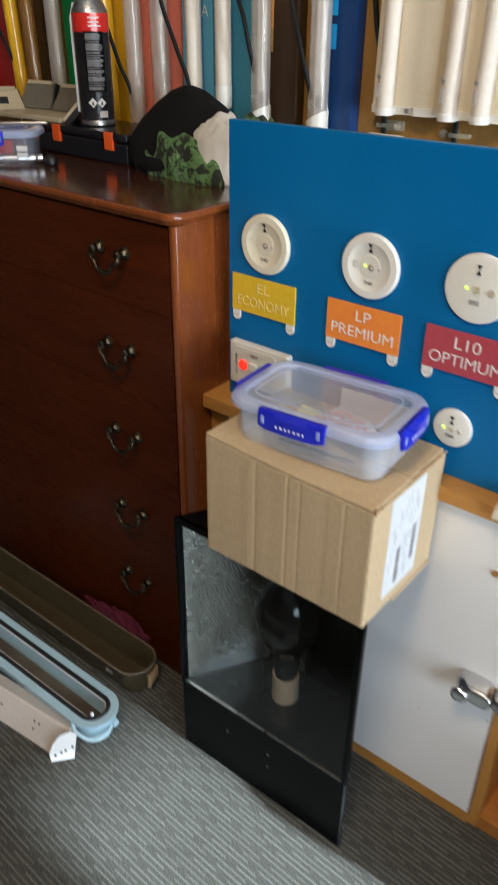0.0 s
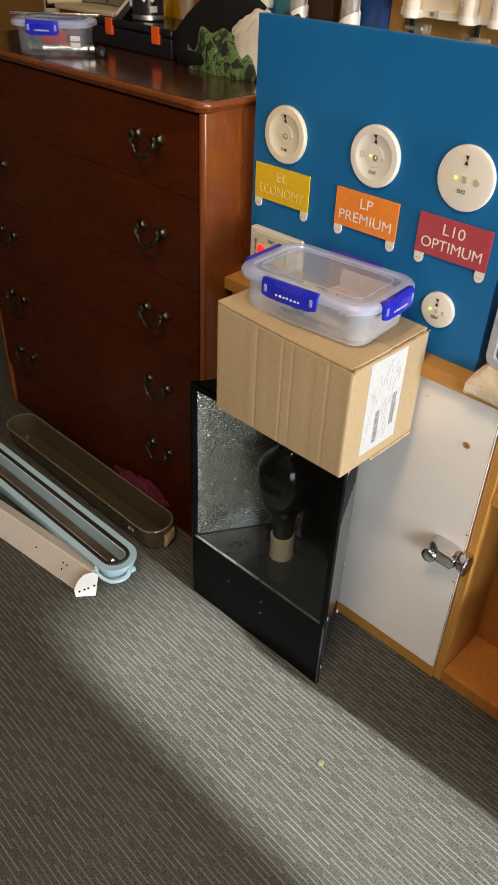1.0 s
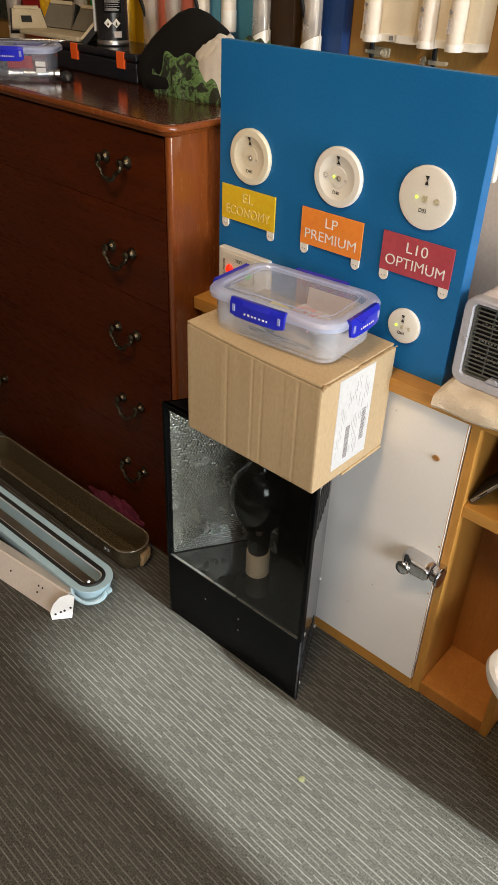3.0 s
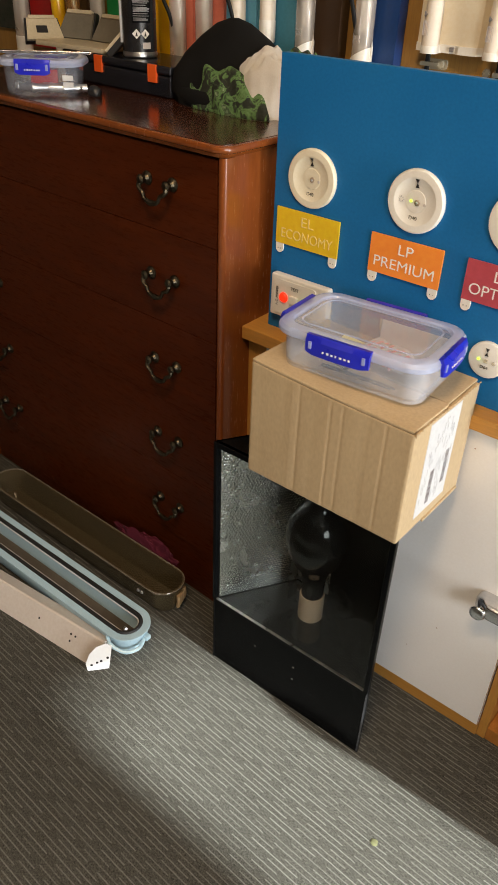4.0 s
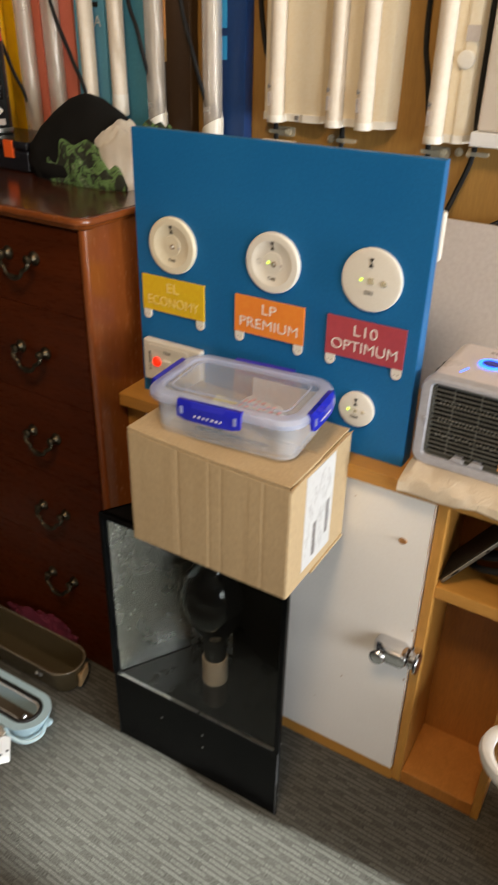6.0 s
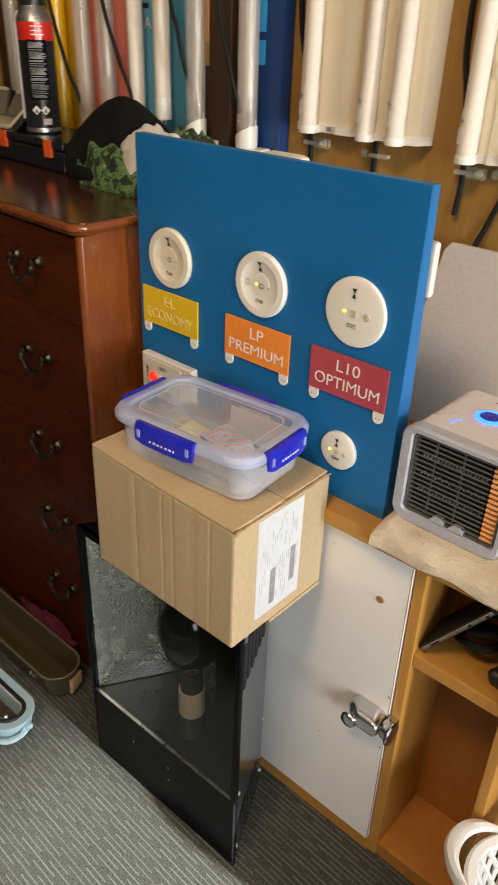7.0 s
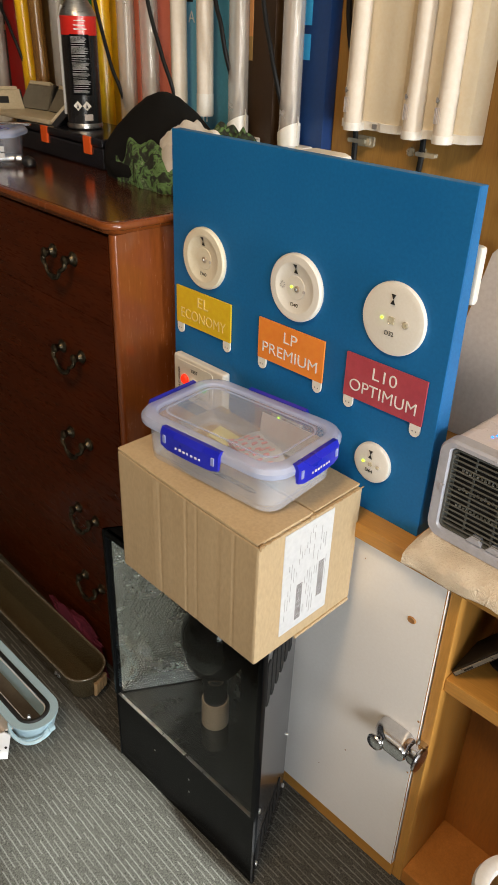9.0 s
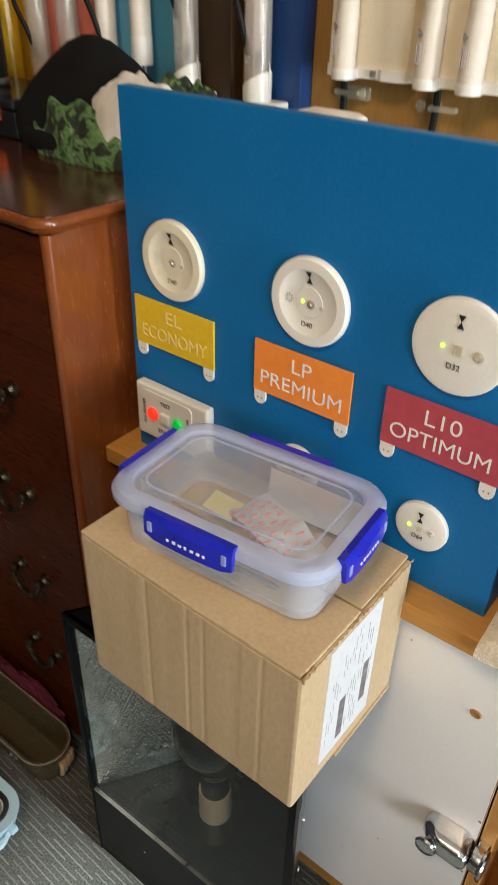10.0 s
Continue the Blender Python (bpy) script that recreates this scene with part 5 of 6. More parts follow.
# ---- towel and air cooler ----
def towel():
    t = thing("towel", -0.25, 1.006, 0.8235, 1.6, "folded beige terry towel under the air cooler", "towel")
    bm = bmesh.new()
    prof = [(0.020, -0.012), (0.010, -0.013), (0.003, -0.006), (0.002, 0.006), (0.008, 0.017), (0.022, 0.0235), (0.06, 0.0245), (0.12, 0.024), (0.38, 0.024), (0.385, 0.002), (0.026, 0.0015), (0.024, -0.008)]
    rings = []
    n = 40
    for k in range(n + 1):
        x = 0.29 * k / n
        f = min(1, k / 2, (n - k) / 2)
        rings.append([(x + 0.004 * noise.noise((y * 30, z * 30, 0)), y + 0.007 * noise.noise((x * 14, z * 20, 3)) * (1 if y < 0.03 else 0.2), (z * (0.55 + 0.45 * f) if z > 0 else z + 0.012 * noise.noise((x * 11, 2, 7)) - 0.006) + (0.004 * noise.noise((x * 25, y * 25, 0)) if z > 0.01 else 0)) for y, z in prof])
    loft(bm, rings)
    bmesh.ops.subdivide_edges(bm, edges=[e for e in bm.edges if e.calc_length() > 0.02], cuts=3, use_grid_fill=True)
    for v in bm.verts:
        if v.co.z > 0.004 or v.co.y < 0.02:
            v.co += Vector((0, -0.6, 1)) * (0.0013 * noise.noise(v.co * 230) + 0.0016 * noise.noise(v.co * 50))
    part("cloth", bm, terry, t)


towel()


def air_cooler():
    t = thing("air_cooler", -0.25, 1.058, 0.846, 0, "small white cube air cooler with grey grille and blue button", "air cooler")
    t.scale = (1.07, 1.1, 1.0)
    W, D, HT = 0.172, 0.17, 0.165
    bm = bmesh.new()
    prism(bm, rrect(0.003, W - 0.003, 0.003, HT - 0.002, 0.02, 6), 0.0206, D, "xz")
    part("body", bm, cooler_white, t)
    # front surround
    bm = bmesh.new()
    outer, inner = rrect(0, W, 0, HT, 0.022, 6), rrect(0.019, W - 0.012, 0.02, HT - 0.012, 0.008, 6)
    rings = [[(x, h, z) for x, z in o] for o, h in ((outer, 0.022), (outer, 0.004), (rrect(0.003, W - 0.003, 0.003, HT - 0.003, 0.02, 6), 0.0), (rrect(0.016, W - 0.009, 0.017, HT - 0.009, 0.009, 6), 0.0), (inner, 0.006), (inner, 0.02))]
    loft(bm, rings, False, False)
    part("front_surround", bm, cooler_grey, t, "pale grey rounded front surround")
    # black sheet stands for the shade behind the slats
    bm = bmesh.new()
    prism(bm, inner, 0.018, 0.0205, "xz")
    part("grille_shade", bm, opening_shade, t)
    lip = [[(x, h, z) for x, z in o] for o, h in ((inner, 0.0178), (inner, 0.0035), (rrect(0.0215, W - 0.0145, 0.0225, HT - 0.0145, 0.007, 6), 0.0035), (rrect(0.0215, W - 0.0145, 0.0225, HT - 0.0145, 0.007, 6), 0.0178))]
    bm = bmesh.new()
    loft(bm, lip, False, False)
    part("grille_frame", bm, slat_grey, t, "dark grey grille frame")
    for x in (0.052, 0.094):
        bm = bmesh.new()
        box(bm, x, x + 0.002, 0.0078, 0.0105, 0.023, HT - 0.0155)
        part("grille_bar", bm, slat_grey, t)
    n = 15
    for k in range(n):
        z = 0.028 + k * (HT - 0.050) / (n - 1)
        bm = bmesh.new()
        box(bm, 0.021, W - 0.036, 0.005, 0.0075, z - 0.0012, z + 0.0012, 0.0005, 1)
        part("slat", bm, slat_grey, t)
        bm = bmesh.new()
        box(bm, W - 0.034, W - 0.015, 0.006, 0.016, z - 0.0026, z + 0.0016, 0.0006, 1)
        part("fin", bm, copper_fin, t, "orange lit filter fin")
    for k in range(3):
        bm = bmesh.new()
        z = 0.055 + 0.03 * k
        for j in range(18):
            box(bm, 0.03 + j * 0.0056, 0.0332 + j * 0.0056, 0.0165, 0.0178, z - 0.003 + 0.0015 * (j % 2), z + 0.002 + 0.0015 * (j % 2))
        part("filter_row", bm, steel, t)
    bm = bmesh.new()
    for x in (0.075, 0.105):
        prism(bm, [(x - 0.012, 0.021), (x + 0.012, 0.021), (x + 0.006, 0.029), (x - 0.006, 0.029)], 0.001, 0.012, "xz")
    part("tab", bm, cooler_grey, t)
    bm = bmesh.new()
    box(bm, 0.012, 0.018, -0.003, 0.003, 0.08, 0.092, 0.001)
    part("louvre_lever", bm, cooler_grey, t)
    # lit ring and dots on top
    bm = bmesh.new()
    ring = [[(0.078 + r * a, 0.1 + r * 0.9 * b, HT + h) for a, b in circle(1, 32)] for r, h in ((0.021, -0.003), (0.021, 0.0008), (0.0155, 0.0008), (0.0155, -0.003))]
    loft(bm, ring, False, False)
    part("button_ring", bm, blue_glow, t, "glowing blue button ring")
    bm = bmesh.new()
    lathe(bm, [(0.015, -0.003), (0.015, 0.0005), (0.012, 0.001)], (0.078, 0.1, HT), 24)
    b = part("button", bm, clip_blue, t)
    bm = bmesh.new()
    for k in range(3):
        lathe(bm, [(0.0022, -0.002), (0.002, 0.0006)], (0.045 + 0.0025 * k, 0.05 + 0.008 * k, HT - 0.0018), 8)
    part("indicator", bm, blue_glow, t, "blue indicator dots")
    bm = bmesh.new()
    for k in range(6):
        box(bm, 0.062 + k * 0.008, 0.068 + k * 0.008, 0.148, 0.153, HT - 0.003, HT - 0.0015)
    part("print", bm, grey_ink, t)


air_cooler()


# ---- things in the open bay ----
def tablet():
    t = thing("tablet_computer", -0.158, 1.075, 0.593, 0, "dark tablet in a worn case propped in the open bay", "tablet")
    m = pose(0.002, 0, 0.0, 0, -55, 6)
    bm = bmesh.new()
    box(bm, 0.0, 0.18, 0.002, 0.09, 0.0, 0.012, 0.004, 2)
    case = part("case", bm, black_plastic, t, m=m)
    bm = bmesh.new()
    box(bm, 0.006, 0.175, -0.0006, 0.002, 0.003, 0.009, 0.0008, 1)
    part("edge_trim", bm, steel, t, "bright metal edge", m=m)
    for x0, x1 in ((0.03, 0.05), (0.12, 0.127), (0.16, 0.167)):
        bm = bmesh.new()
        box(bm, x0, x1, -0.0014, 0.0, 0.004, 0.007)
        part("button", bm, black_plastic, case, m=m)


tablet()
t = thing("charger_cable", -0.085, 1.15, 0.594, 0, "tangled black charger cable on the shelf", "cable")
bm = bmesh.new()
rnd = random.Random(9)
rod(bm, curve_points([(0.05 * math.cos(k * 1.3) * (0.6 + 0.4 * rnd.random()), 0.04 * math.sin(k * 1.3), 0.012 + 0.008 * k * 0.8 + 0.01 * rnd.random()) for k in range(12)], 6), 0.007, 8)
part("cord", bm, cable_black, t)
bm = bmesh.new()
lathe(bm, [(0.004, -0.02), (0.014, -0.012), (0.016, 0.0), (0.014, 0.016), (0.006, 0.022)], (0.055, -0.045, 0.014), 14, "x")
part("plug", bm, black_plastic, t)


# ---- laundry basket ----
def basket():
    t = thing("laundry_basket", 0.31, 1.012, 0, 0, "white plastic lattice laundry basket on the carpet", "laundry basket")
    A, B, HT = 0.27, 0.15, 0.318

    def oval(k, z, off=0.0, n=64):
        return [((A * k + off) * math.cos(2 * math.pi * i / n), (B * k + off) * math.sin(2 * math.pi * i / n), z) for i in range(n)]

    bm = bmesh.new()
    loft(bm, [oval(0.985, HT - 0.025), oval(1, HT - 0.028, 0.008), oval(1, HT - 0.004, 0.012), oval(1, HT + 0.003, 0.006), oval(0.985, HT, -0.002), oval(0.985, HT - 0.02, -0.002)], False, False)
    part("rim", bm, basket_white, t)
    bm = bmesh.new()
    loft(bm, [oval(0.76, 0.0), oval(0.78, 0.03), oval(0.765, 0.03), oval(0.74, 0.005)], True, True)
    part("base", bm, basket_white, t)
    # diagonal lattice ribs both ways round the side
    for way in (1, -1):
        bm = bmesh.new()
        for i in range(40):
            a0 = 2 * math.pi * i / 40
            pts = []
            for k in range(9):
                f = k / 8
                a = a0 + way * f * 0.75
                kk = 0.775 + 0.21 * f
                pts.append((A * kk * math.cos(a), B * kk * math.sin(a), 0.025 + f * (HT - 0.04)))
            rod(bm, pts, 0.0055, 5)
        tagged(part("lattice", bm, basket_white, t), kind="stuff")
    # loop handles at both ends: flat bars that stand out from the rim
    for s in (-1, 1):
        bm = bmesh.new()
        rings = []
        spine = curve_points([(0.0, -0.085, -0.008), (0.010, -0.07, 0.003), (0.029, -0.054, 0.010), (0.037, -0.025, 0.013), (0.037, 0.025, 0.013), (0.029, 0.054, 0.010), (0.010, 0.07, 0.003), (0.0, 0.085, -0.008)], 5)
        for px, y, lift in spine:
            x = s * (A * math.sqrt(1 - (y / B) ** 2) + px)
            rings.append([(x - s * a, y, HT + lift + h) for a, h in ((0.012, -0.012), (0.0, -0.022), (-0.012, -0.024), (-0.016, -0.012), (-0.012, 0.0), (0.0, 0.003), (0.01, 0.0))])
        loft(bm, rings)
        part("handle", bm, basket_white, t, "white moulded loop handle")


basket()


# ---- dismantled weatherproof batten on the floor ----
def trough(bm, x0, x1, y0, y1, z0, z1, wall, flare=0.006, n=8):
    """A long open tray with round ends."""
    def ring(grow, z):
        r = (y1 - y0) / 2 + grow - 0.001
        return [(x, y, z) for x, y in rrect(x0 - grow, x1 + grow, y0 - grow, y1 + grow, r, n)]

    loft(bm, [ring(-flare - wall, z0 + wall), ring(-flare, z0 + 0.008), ring(-flare * 0.4, (z0 + z1) / 2), ring(0, z1 - 0.006), ring(0.004, z1 - 0.005), ring(0.004, z1), ring(-wall, z1), ring(-flare * 0.4 - wall, (z0 + z1) / 2), ring(-flare - wall, z0 + 0.012)], True, False)
    r = ring(-flare - wall, z0 + 0.012)
    bm.faces.new([bm.verts.new(p) for p in r])


def floor_fittings():
    t = thing("diffuser_cover", -0.96, 0.87, 0, 2.0, "aged clear plastic batten diffuser cover lying upturned on the carpet", "diffuser")
    bm = bmesh.new()
    trough(bm, -0.775, 0.0, -0.052, 0.052, 0.0, 0.084, 0.004, 0.012)
    part("shell", bm, smoked_cover, t)
    # paler rod round the rim draws its thin bright highlight
    bm = bmesh.new()
    out = rrect(-0.777, 0.002, -0.054, 0.054, 0.0535, 8)
    rod(bm, [(x, y, 0.084) for x, y in out + [out[0]]], 0.0022, 6, False)
    part("rim", bm, sheen_rim, t, "pale glossy rod that draws the rim's highlight")
    bm = bmesh.new()
    for k in range(4):
        rod(bm, [(0.002 - 0.004 * k, 0.0 + 0.011 * k, 0.06), (0.004 - 0.004 * k, -0.001 + 0.011 * k, 0.04), (-0.002 - 0.004 * k, 0.011 * k, 0.018)], 0.006, 6)
    part("tape_scrap", bm, cardboard_edge, t, "frayed yellowed tape scrap")
    for x in (-0.10, -0.087):
        bm = bmesh.new()
        lathe(bm, [(0.006, 0.0), (0.003, 0.004)], (x, -0.05, 0.052), 10, "y")
        part("rivet", bm, screw_metal, t)

    t = thing("weatherproof_batten", -0.922, 0.71, 0, 2.5, "pale blue-grey weatherproof batten base with a black gasket, on the carpet", "batten base")
    bm = bmesh.new()
    trough(bm, -0.775, 0.0, -0.055, 0.055, 0.0, 0.075, 0.020, 0.014)
    part("shell", bm, body_blue, t)
    bm = bmesh.new()
    out = rrect(-0.755, -0.02, -0.035, 0.035, 0.034, 8)
    rod(bm, [(x, y, 0.0755) for x, y in out + [out[0]]], 0.0055, 6, False)
    part("gasket", bm, gasket, t, "black rubber gasket")
    bm = bmesh.new()
    rod(bm, curve_points([(-0.004, 0.01, 0.052), (0.008, -0.02, 0.045), (-0.012, -0.05, 0.04), (-0.05, -0.062, 0.05), (-0.07, -0.054, 0.06)], 6), 0.005, 8)
    box(bm, -0.022, 0.01, 0.004, 0.02, 0.046, 0.06, 0.003)
    part("lead", bm, body_blue, t, "pale grey flying lead")
    bm = bmesh.new()
    rod(bm, [(-0.05, -0.012, 0.02), (-0.045, -0.016, 0.075), (-0.036, -0.02, 0.08)], 0.004, 6)
    part("clip", bm, screw_metal, t)
    boxes("gear_plate", brown_grime, t, [(-0.74, -0.035, -0.0165, 0.0165, 0.018, 0.044)], 0.003, "brown grimed inner tray")
    bm = bmesh.new()
    out = rrect(-0.748, -0.027, -0.028, 0.028, 0.027, 8)
    rod(bm, [(x, y, 0.072) for x, y in out + [out[0]]], 0.0018, 5, False)
    part("lip", bm, cold_white, t, "thin white inner lip")

    t = thing("gear_tray", -0.972, 0.594, 0, 8.0, "worn white metal gear tray leaning on the batten base", "gear tray")
    m = pose(0, 0, 0.0, -32, 0, 0)
    bm = bmesh.new()
    prof = [(0.0, 0.002), (0.0, 0.072), (0.004, 0.076), (0.05, 0.076), (0.05, 0.072), (0.006, 0.07), (0.003, 0.066), (0.003, 0.002)]
    loft(bm, [[(x, py, pz) for py, pz in prof] for x in (-0.75, 0.0)])
    c = part("channel", bm, gear_white, t, m=m)
    # tray holes: black discs stand for their shade
    for x, z in ((-0.10, 0.048), (-0.085, 0.048), (-0.098, 0.03), (-0.21, 0.04), (-0.4, 0.05)):
        bm = bmesh.new()
        lathe(bm, [(0.003, 0.0), (0.0028, 0.0008)], (x, 0.0, z), 8, "y")
        part("hole", bm, opening_shade, c, m=m)
    bm = bmesh.new()
    pm = pose(-0.010, -0.014, 0.002, -16, 0, 40)
    prism(bm, [(0.0, 0.0), (0.052, 0.004), (0.062, 0.066), (0.048, 0.074), (0.024, 0.066), (0.006, 0.046), (-0.004, 0.02)], 0.0, 0.003, "xz")
    e = part("end_plate", bm, cold_white, t, "white perforated end plate", m=pm)
    # end plate holes: again shade as black discs
    for x, z in ((0.010, 0.016), (0.024, 0.022), (0.034, 0.026), (0.050, 0.034)):
        bm = bmesh.new()
        lathe(bm, [(0.0034, 0.0), (0.0031, 0.0006)], (x, 0.0, z), 8, "y")
        part("hole", bm, opening_shade, e, m=pm)


floor_fittings()


def crumpled(name, place, size, material, words, category, seed, part_name="cloth", rough=1.0, subdiv=5, flat=0.55):
    t = thing(name, *place, 0, words, category)
    bm = bmesh.new()
    bmesh.ops.create_icosphere(bm, subdivisions=subdiv, radius=1.0)
    for v in bm.verts:
        d = v.co.normalized()
        k = 1 + rough * (0.22 * noise.noise(d * 1.6 + Vector((seed, 0, 0))) + 0.13 * abs(noise.noise(d * 3.5 + Vector((0, seed, 0)))) - 0.16 * abs(noise.noise(d * 5 + Vector((0, 0, seed)))) )
        p = Vector((d.x * size[0], d.y * size[1], d.z * size[2])) * k
        p.z = max(p.z, -size[2] * flat)
        v.co = p
    lo = min(v.co.z for v in bm.verts)
    bmesh.ops.translate(bm, vec=(0, 0, -lo), verts=bm.verts)
    part(part_name, bm, material, t, sharp=80)
    return t


crumpled("crimson_cloth", (-1.16, 0.934, 0.0), (0.15, 0.013, 0.072), red_fabric, "crumpled crimson cloth at the foot of the chest", "cloth", 3, rough=2.3)

# ---- things on the chest ----
TOP = 1.1955


def organiser():
    t = thing("parts_organiser", -1.70, 1.209, TOP, -1.5, "smoked clear parts case with orange latches on the chest", "storage case")
    bm = bmesh.new()
    box(bm, 0, 0.41, 0, 0.165, 0, 0.048, 0.006, 3)
    part("tray", bm, case_plastic, t)
    bm = bmesh.new()
    box(bm, -0.002, 0.412, -0.002, 0.167, 0.049, 0.0675, 0.005, 3)
    part("lid", bm, case_plastic, t)
    for x in (0.134, 0.336):
        bm = bmesh.new()
        box(bm, x, x + 0.03, -0.005, 0.002, 0.030, 0.068, 0.0015)
        part("latch", bm, orange_tape, t, "orange latch")


organiser()


def spray_can():
    t = thing("spray_can", -1.472, 1.272, TOP + 0.068, 23, "tall black and red aerosol foam can standing on the case", "spray can")
    r, hb = 0.0412, 0.236
    bm = bmesh.new()
    lathe(bm, [(r * 0.94, 0.0), (r * 1.03, 0.003), (r * 1.03, 0.008), (r * 0.99, 0.012), (r * 0.99, 0.014)], (0, 0, 0), 40)
    part("bottom_rim", bm, steel, t)
    bm = bmesh.new()
    lathe(bm, [(r, 0.013), (r, hb - 0.038)], (0, 0, 0), 40, cap1=False)
    part("sleeve", bm, can_black, t)
    bm = bmesh.new()
    lathe(bm, [(r, hb - 0.038), (r, hb)], (0, 0, 0), 40, cap0=False, cap1=False)
    part("band", bm, can_red, t, "red printed band")
    bm = bmesh.new()
    lathe(bm, [(r, hb), (r * 0.97, hb + 0.006), (r * 0.8, hb + 0.02), (r * 0.62, hb + 0.03), (r * 0.6, hb + 0.034)], (0, 0, 0), 40)
    part("shoulder", bm, steel, t)
    bm = bmesh.new()
    lathe(bm, [(r * 0.62, hb + 0.032), (r * 0.62, hb + 0.07), (r * 0.5, hb + 0.085), (r * 0.3, hb + 0.11)], (0, 0, 0), 24)
    part("cap", bm, black_plastic, t)
    # printed panel wrapped on the front: rows of unreadable small print
    rnd = random.Random(3)

    def wrap(a0, a1, z0, z1, lift):
        return [[((r + lift) * math.sin(a), -(r + lift) * math.cos(a), z) for a in [a0 + (a1 - a0) * k / 10 for k in range(11)]] for z in (z0, z1)]

    bm = bmesh.new()
    loft(bm, wrap(0.05, 1.15, 0.075, 0.2, 0.0004), False, False, False)
    pn = part("print_panel", bm, black_metal, t)
    bm = bmesh.new()
    z = 0.08
    while z < 0.195:
        a = 0.1 + 0.03 * rnd.random()
        b = 1.1 - 0.25 * rnd.random()
        loft(bm, wrap(a, b, z, z + 0.0009, 0.0009), False, False, False)
        z += rnd.choice((0.0022, 0.0022, 0.0022, 0.0044))
    part("print", bm, panel_print, pn)
    for a in (0.28, 0.78):
        bm = bmesh.new()
        c = Vector(((r + 0.001) * math.sin(a), -(r + 0.001) * math.cos(a), 0.052))
        tn = Vector((math.cos(a), math.sin(a), 0))
        up = Vector((0, 0, 1))
        k = 0.0105
        bm.faces.new([bm.verts.new(c + tn * k), bm.verts.new(c + up * k), bm.verts.new(c - tn * k), bm.verts.new(c - up * k)])
        d = part("hazard_mark", bm, white_ink, t)
        bm = bmesh.new()
        c2 = c + Vector((math.sin(a), -math.cos(a), 0)) * 0.0005
        k = 0.005
        bm.faces.new([bm.verts.new(c2 + tn * k * 0.6 - up * k), bm.verts.new(c2 + up * k), bm.verts.new(c2 - tn * k * 0.6 - up * k)])
        part("symbol", bm, black_ink, d)
    bm = bmesh.new()
    loft(bm, wrap(0.35, 1.05, 0.209, 0.2115, 0.0009), False, False, False)
    loft(bm, wrap(0.35, 0.95, 0.217, 0.219, 0.0009), False, False, False)
    loft(bm, wrap(0.35, 1.0, 0.226, 0.228, 0.0009), False, False, False)
    part("print", bm, white_ink, t)
    bm = bmesh.new()
    loft(bm, wrap(0.62, 1.1, 0.02, 0.034, 0.0008), False, False, False)
    part("print", bm, panel_pink, t)
    # nozzle straw strapped to the side
    bm = bmesh.new()
    rod(bm, [(-0.9 * r, -0.55 * r, 0.03), (-0.9 * r, -0.55 * r, hb - 0.01), (-0.7 * r, -0.45 * r, hb + 0.02)], 0.003, 6)
    part("straw", bm, paper, t)


spray_can()


def cap():
    t = thing("knitted_cap", -1.150, 1.28, TOP, 0, "black knitted cap lying on the chest", "hat")
    bm = bmesh.new()
    prof = [(0.168, 0.0), (0.170, 0.03), (0.156, 0.07), (0.128, 0.11), (0.088, 0.147), (0.045, 0.174), (0.013, 0.184), (0.001, 0.185)]
    lathe(bm, prof, (0, 0, 0), 48, squash=0.68)
    for v in bm.verts:
        k = 1 + 0.10 * noise.noise(v.co * 9) + 0.03 * noise.noise(v.co * 26)
        v.co.x = v.co.x * k - 0.12 * max(0, 0.06 - v.co.z)
        v.co.y *= k
        v.co.z *= 0.9 + 0.08 * noise.noise(v.co * 8 + Vector((4, 0, 0)))
        v.co.x -= 0.12 * v.co.z
    bmesh.ops.translate(bm, vec=(0, 0, -min(v.co.z for v in bm.verts)), verts=bm.verts)
    part("crown", bm, black_fabric, t, sharp=80)
    bm = bmesh.new()
    lathe(bm, [(0.150, 0.0), (0.168, 0.004), (0.172, 0.02), (0.168, 0.036), (0.150, 0.04)], (-0.005, 0, 0), 48, squash=0.68)
    for v in bm.verts:
        v.co.x *= 1 + 0.03 * noise.noise(v.co * 20)
        v.co.y *= 1 + 0.05 * noise.noise(v.co * 14)
    part("cuff", bm, black_fabric, t, "thick turned-up black cuff", sharp=80)


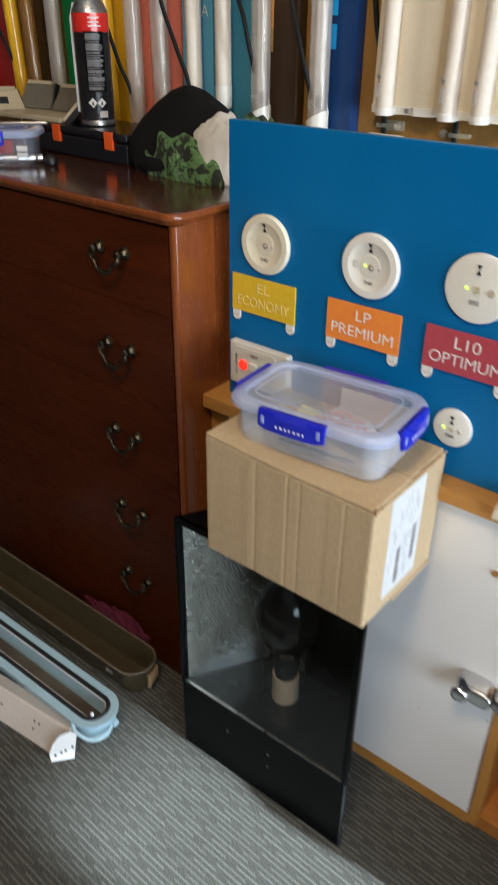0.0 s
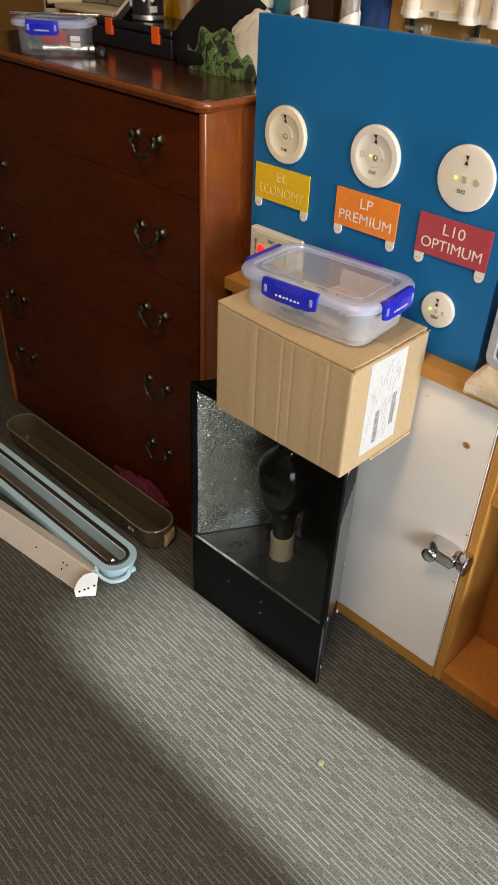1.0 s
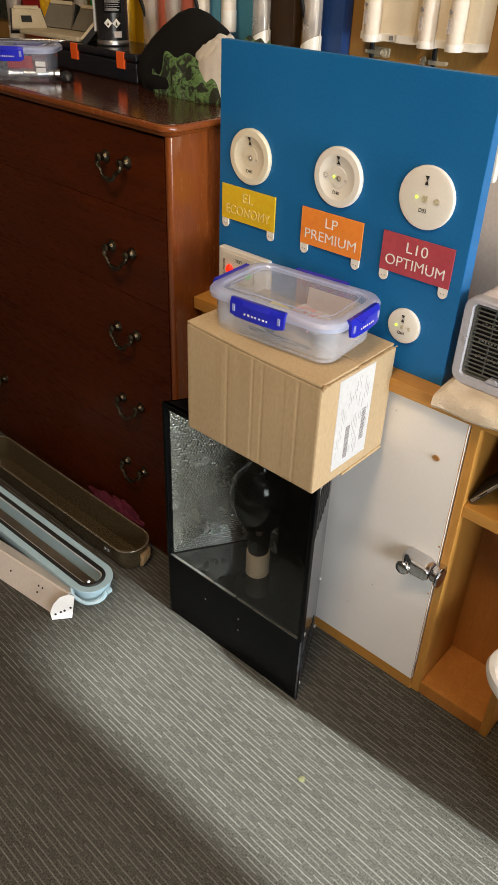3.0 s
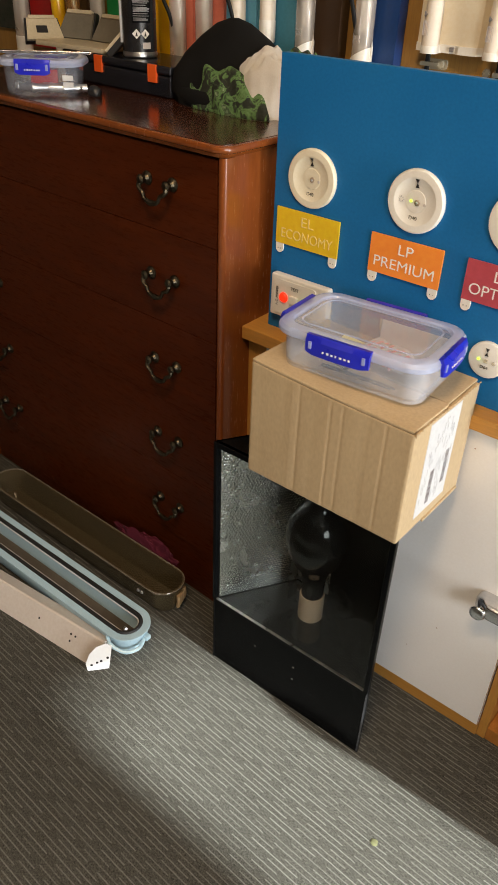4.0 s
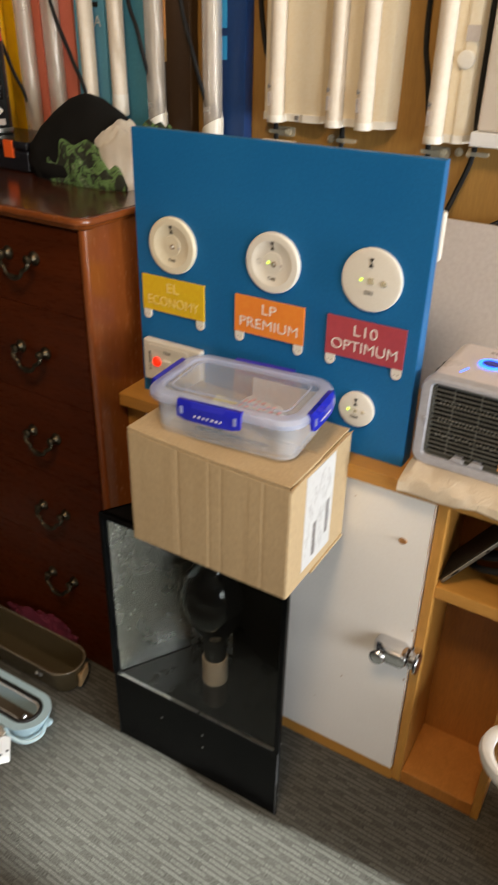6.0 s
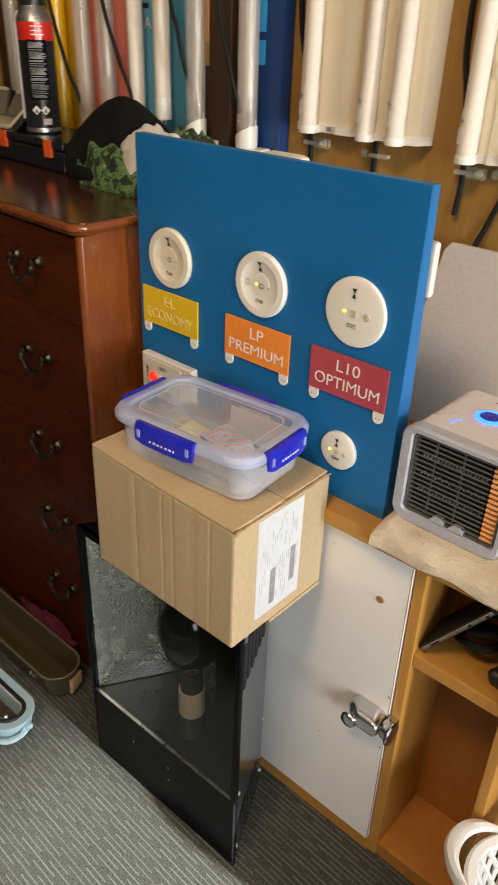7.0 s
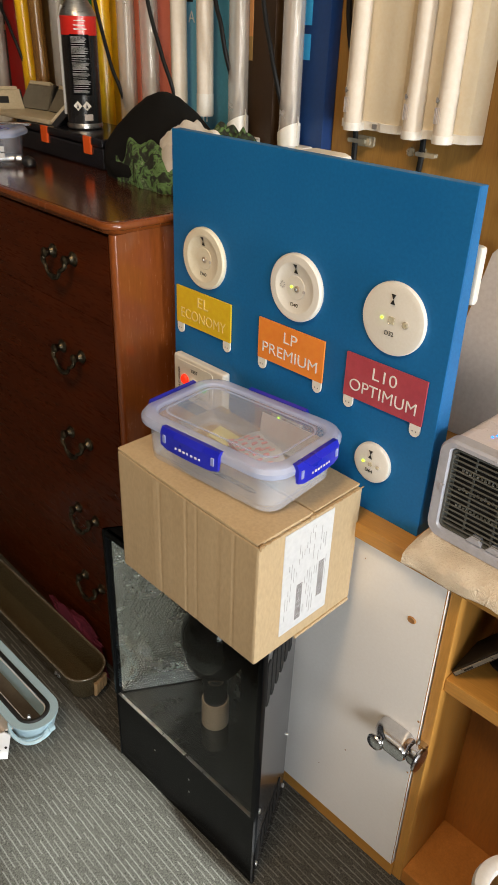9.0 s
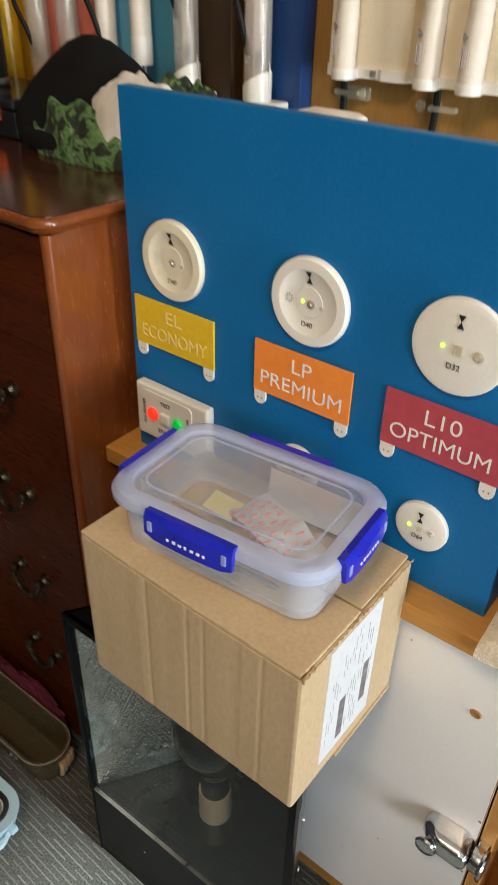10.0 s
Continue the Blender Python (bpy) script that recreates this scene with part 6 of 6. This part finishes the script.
cap()
def draped(name, place, rz, size, material, words, category, seed, lean=0.0):
    """A heap of thin cloth: a dome with long folds that run down to a loose hem."""
    t = thing(name, *place, rz, words, category)
    bm = bmesh.new()
    n, m = 96, 26
    rows = []
    for j in range(m + 1):
        f = j / m
        row = []
        for i in range(n):
            a = 2 * math.pi * i / n
            c, sn = math.cos(a), math.sin(a)
            fold = noise.noise((c * 1.7 + seed, sn * 1.7, f * 0.8)) * 0.6 + (0.3 - abs(noise.noise((c * 2.2, sn * 2.2 + seed, f * 1.6)))) * 0.55
            rad = math.sin(min(1.0, f * 1.06) * math.pi / 2) * (1 + fold * 0.42 * f)
            h = math.cos(min(1.0, f) * math.pi / 2) ** 0.8
            h += 0.26 * noise.noise((c * rad * 2.2, sn * rad * 2.2, seed)) * (1 - f * 0.6) - 0.24 * abs(noise.noise((c * rad * 2.8 + 5, sn * rad * 3.6, seed))) * (1 - f * 0.5)
            row.append(bm.verts.new((size[0] * (c * rad + lean * h), size[1] * sn * rad, size[2] * max(h, 0.05 + 0.05 * noise.noise((c * 4, sn * 4, seed))))))
        rows.append(row)
    for p, q in zip(rows, rows[1:]):
        for i in range(n):
            k = (i + 1) % n
            bm.faces.new((p[i], q[i], q[k], p[k]))
    bmesh.ops.remove_doubles(bm, verts=rows[0], dist=1e-4)
    hem = [bm.verts.new((v.co.x * 0.985, v.co.y * 0.985, 0.0)) for v in rows[-1]]
    for i in range(n):
        k = (i + 1) % n
        bm.faces.new((rows[-1][i], hem[i], hem[k], rows[-1][k]))
    part("cloth", bm, material, t, sharp=60)
    return t


draped("leaf_print_cloth", (-1.128, 1.215, TOP), -10, (0.135, 0.055, 0.098), camo, "crumpled green leaf-print cloth bag on the chest", "cloth bag", 7, -0.25)
draped("white_cloth", (-1.022, 1.245, TOP), 20, (0.085, 0.062, 0.128), white_fabric, "crumpled off-white cloth on the chest", "cloth", 12)
draped("leaf_print_cloth", (-1.005, 1.335, TOP), 0, (0.075, 0.05, 0.122), camo, "crumpled green leaf-print cloth behind the white cloth", "cloth bag", 15)


def small_box():
    t = lid_tub(-1.539, 1.034, TOP, 41, 0.196, 0.145, 0.078, "small_container", "small clear clip-lid container full of metal connectors on the chest", False, (0, 2))
    bm = bmesh.new()
    for z in (0.022, 0.036):
        box(bm, 0.056, 0.08, -0.0692, -0.0676, z, z + 0.011)
    part("sticker", bm, paper, t)
    for k in range(9):
        x, y = -1.538 + 0.0098 * k, 0.984 + 0.0085 * k + 0.008 * ((k * 5) % 3)
        c = thing("metal_connector", x, y, TOP + 0.016, -49 + 9 * ((k * 3) % 5 - 2), "bright metal tube connector in the container", "connector", "metal connectors")
        bm = bmesh.new()
        lathe(bm, [(0.009, -0.025), (0.009, 0.02), (0.011, 0.02), (0.011, 0.028), (0.007, 0.028), (0.007, 0.0)], (0, 0, 0), 12, "y", cap1=True)
        part("sleeve", bm, screw_metal, c)
    c = thing("red_card", -1.515, 1.015, TOP + 0.012, 52, "small red card inside the container", "card")
    boxes("sheet", can_red, c, [(-0.03, 0.03, 0, 0.002, 0, 0.04)])
    c = thing("steel_rule", -1.555, 1.06, TOP + 0.0785, 48, "narrow chrome strip lying on the container lid", "strip")
    boxes("strip", chrome, c, [(-0.12, 0.10, -0.008, 0.008, 0.0, 0.006)], 0.002)
    crumpled("black_plug", (-1.43, 1.09, TOP), (0.018, 0.016, 0.015), black_plastic, "small black rubber plug beside the container", "plug", 21, "body", 0.8, 3)


small_box()


def gadget():
    """An opened clamshell: a cream tray with black-rimmed walls that stand out at angles."""
    t = thing("open_gadget", -1.678, 1.262, TOP + 0.068, 4, "opened black and cream plastic gadget shells on the smoked case", "gadget")
    t.scale = (1.22, 1.1, 1.02)
    boxes("tray", shell_cream, t, [(-0.105, 0.1, -0.05, 0.045, 0.0, 0.012)], 0.003)
    for name, x, y, z, rx, ry, rz, w, d in (("back_shell", -0.065, 0.037, 0.012, 62, 0, 8, 0.092, 0.064), ("back_shell", 0.046, 0.037, 0.012, 62, 0, -4, 0.115, 0.06), ("side_shell", 0.092, -0.012, 0.006, 50, 0, -58, 0.085, 0.06), ("side_shell", -0.11, -0.012, 0.006, 50, 0, 58, 0.085, 0.06)):
        m = pose(x, y, z, 0, 0, rz) @ pose(0, 0, 0, rx, 0, 0)
        bm = bmesh.new()
        prism(bm, [(-w / 2, 0.0), (w / 2, 0.0), (w / 2 - 0.008, d), (-w / 2 + 0.008, d)], 0.0, 0.006)
        # back shells get their interior shade from the darker colour
        part(name, bm, shell_cream if name == "side_shell" else shell_shade, t, m=m)
        bm = bmesh.new()
        prism(bm, [(-w / 2 - 0.004, -0.002), (w / 2 + 0.004, -0.002), (w / 2 - 0.004, d + 0.004), (-w / 2 + 0.004, d + 0.004)], -0.013, -0.0005)
        b = part("bezel", bm, black_plastic, t, "black outer shell", m=m)
        bm = bmesh.new()
        box(bm, -w / 2 + 0.012, w / 2 - 0.012, d - 0.004, d + 0.006, -0.009, 0.010, 0.002)
        part("lip", bm, shell_cream, b, m=m)
        if x < -0.1:
            bm = bmesh.new()
            box(bm, -w * 0.2, w * 0.1, d * 0.3, d * 0.62, 0.006, 0.0085, 0.001)
            part("socket", bm, black_plastic, b, m=m)


gadget()

# ---- carpet crumb, tiles ----
cr = thing("crumb", -0.222, 0.703, 0.0, 0, "small pale yellow crumb on the carpet", "crumb")
bm = bmesh.new()
bmesh.ops.create_icosphere(bm, subdivisions=2, radius=0.0075)
for v in bm.verts:
    v.co *= 1 + 0.4 * noise.noise(v.co * 150)
    v.co.z = v.co.z * 0.15 + 0.0006
part("bit", bm, crumb_tan, cr)

S = 0.625
bm = bmesh.new()
box(bm, 0.0002, S - 0.0002, 0.0002, S - 0.0002, -0.011, 0.0, 0.0004, 1)
first = part("carpet_tile", bm, carpet, floor)
mesh = first.data
k = 0
for i in range(-5, 6):
    for j in range(-5, 3):
        x, y = -0.14 + i * S, 0.3 + j * S
        if x < X0 - 0.35 or x + S > X1 + 0.1 or y + S > Y1 + 0.35:
            continue
        ob = first if k == 0 else new("carpet_tile", mesh)
        ob.parent = floor
        ob.location = at(x, y, 0)
        k += 1
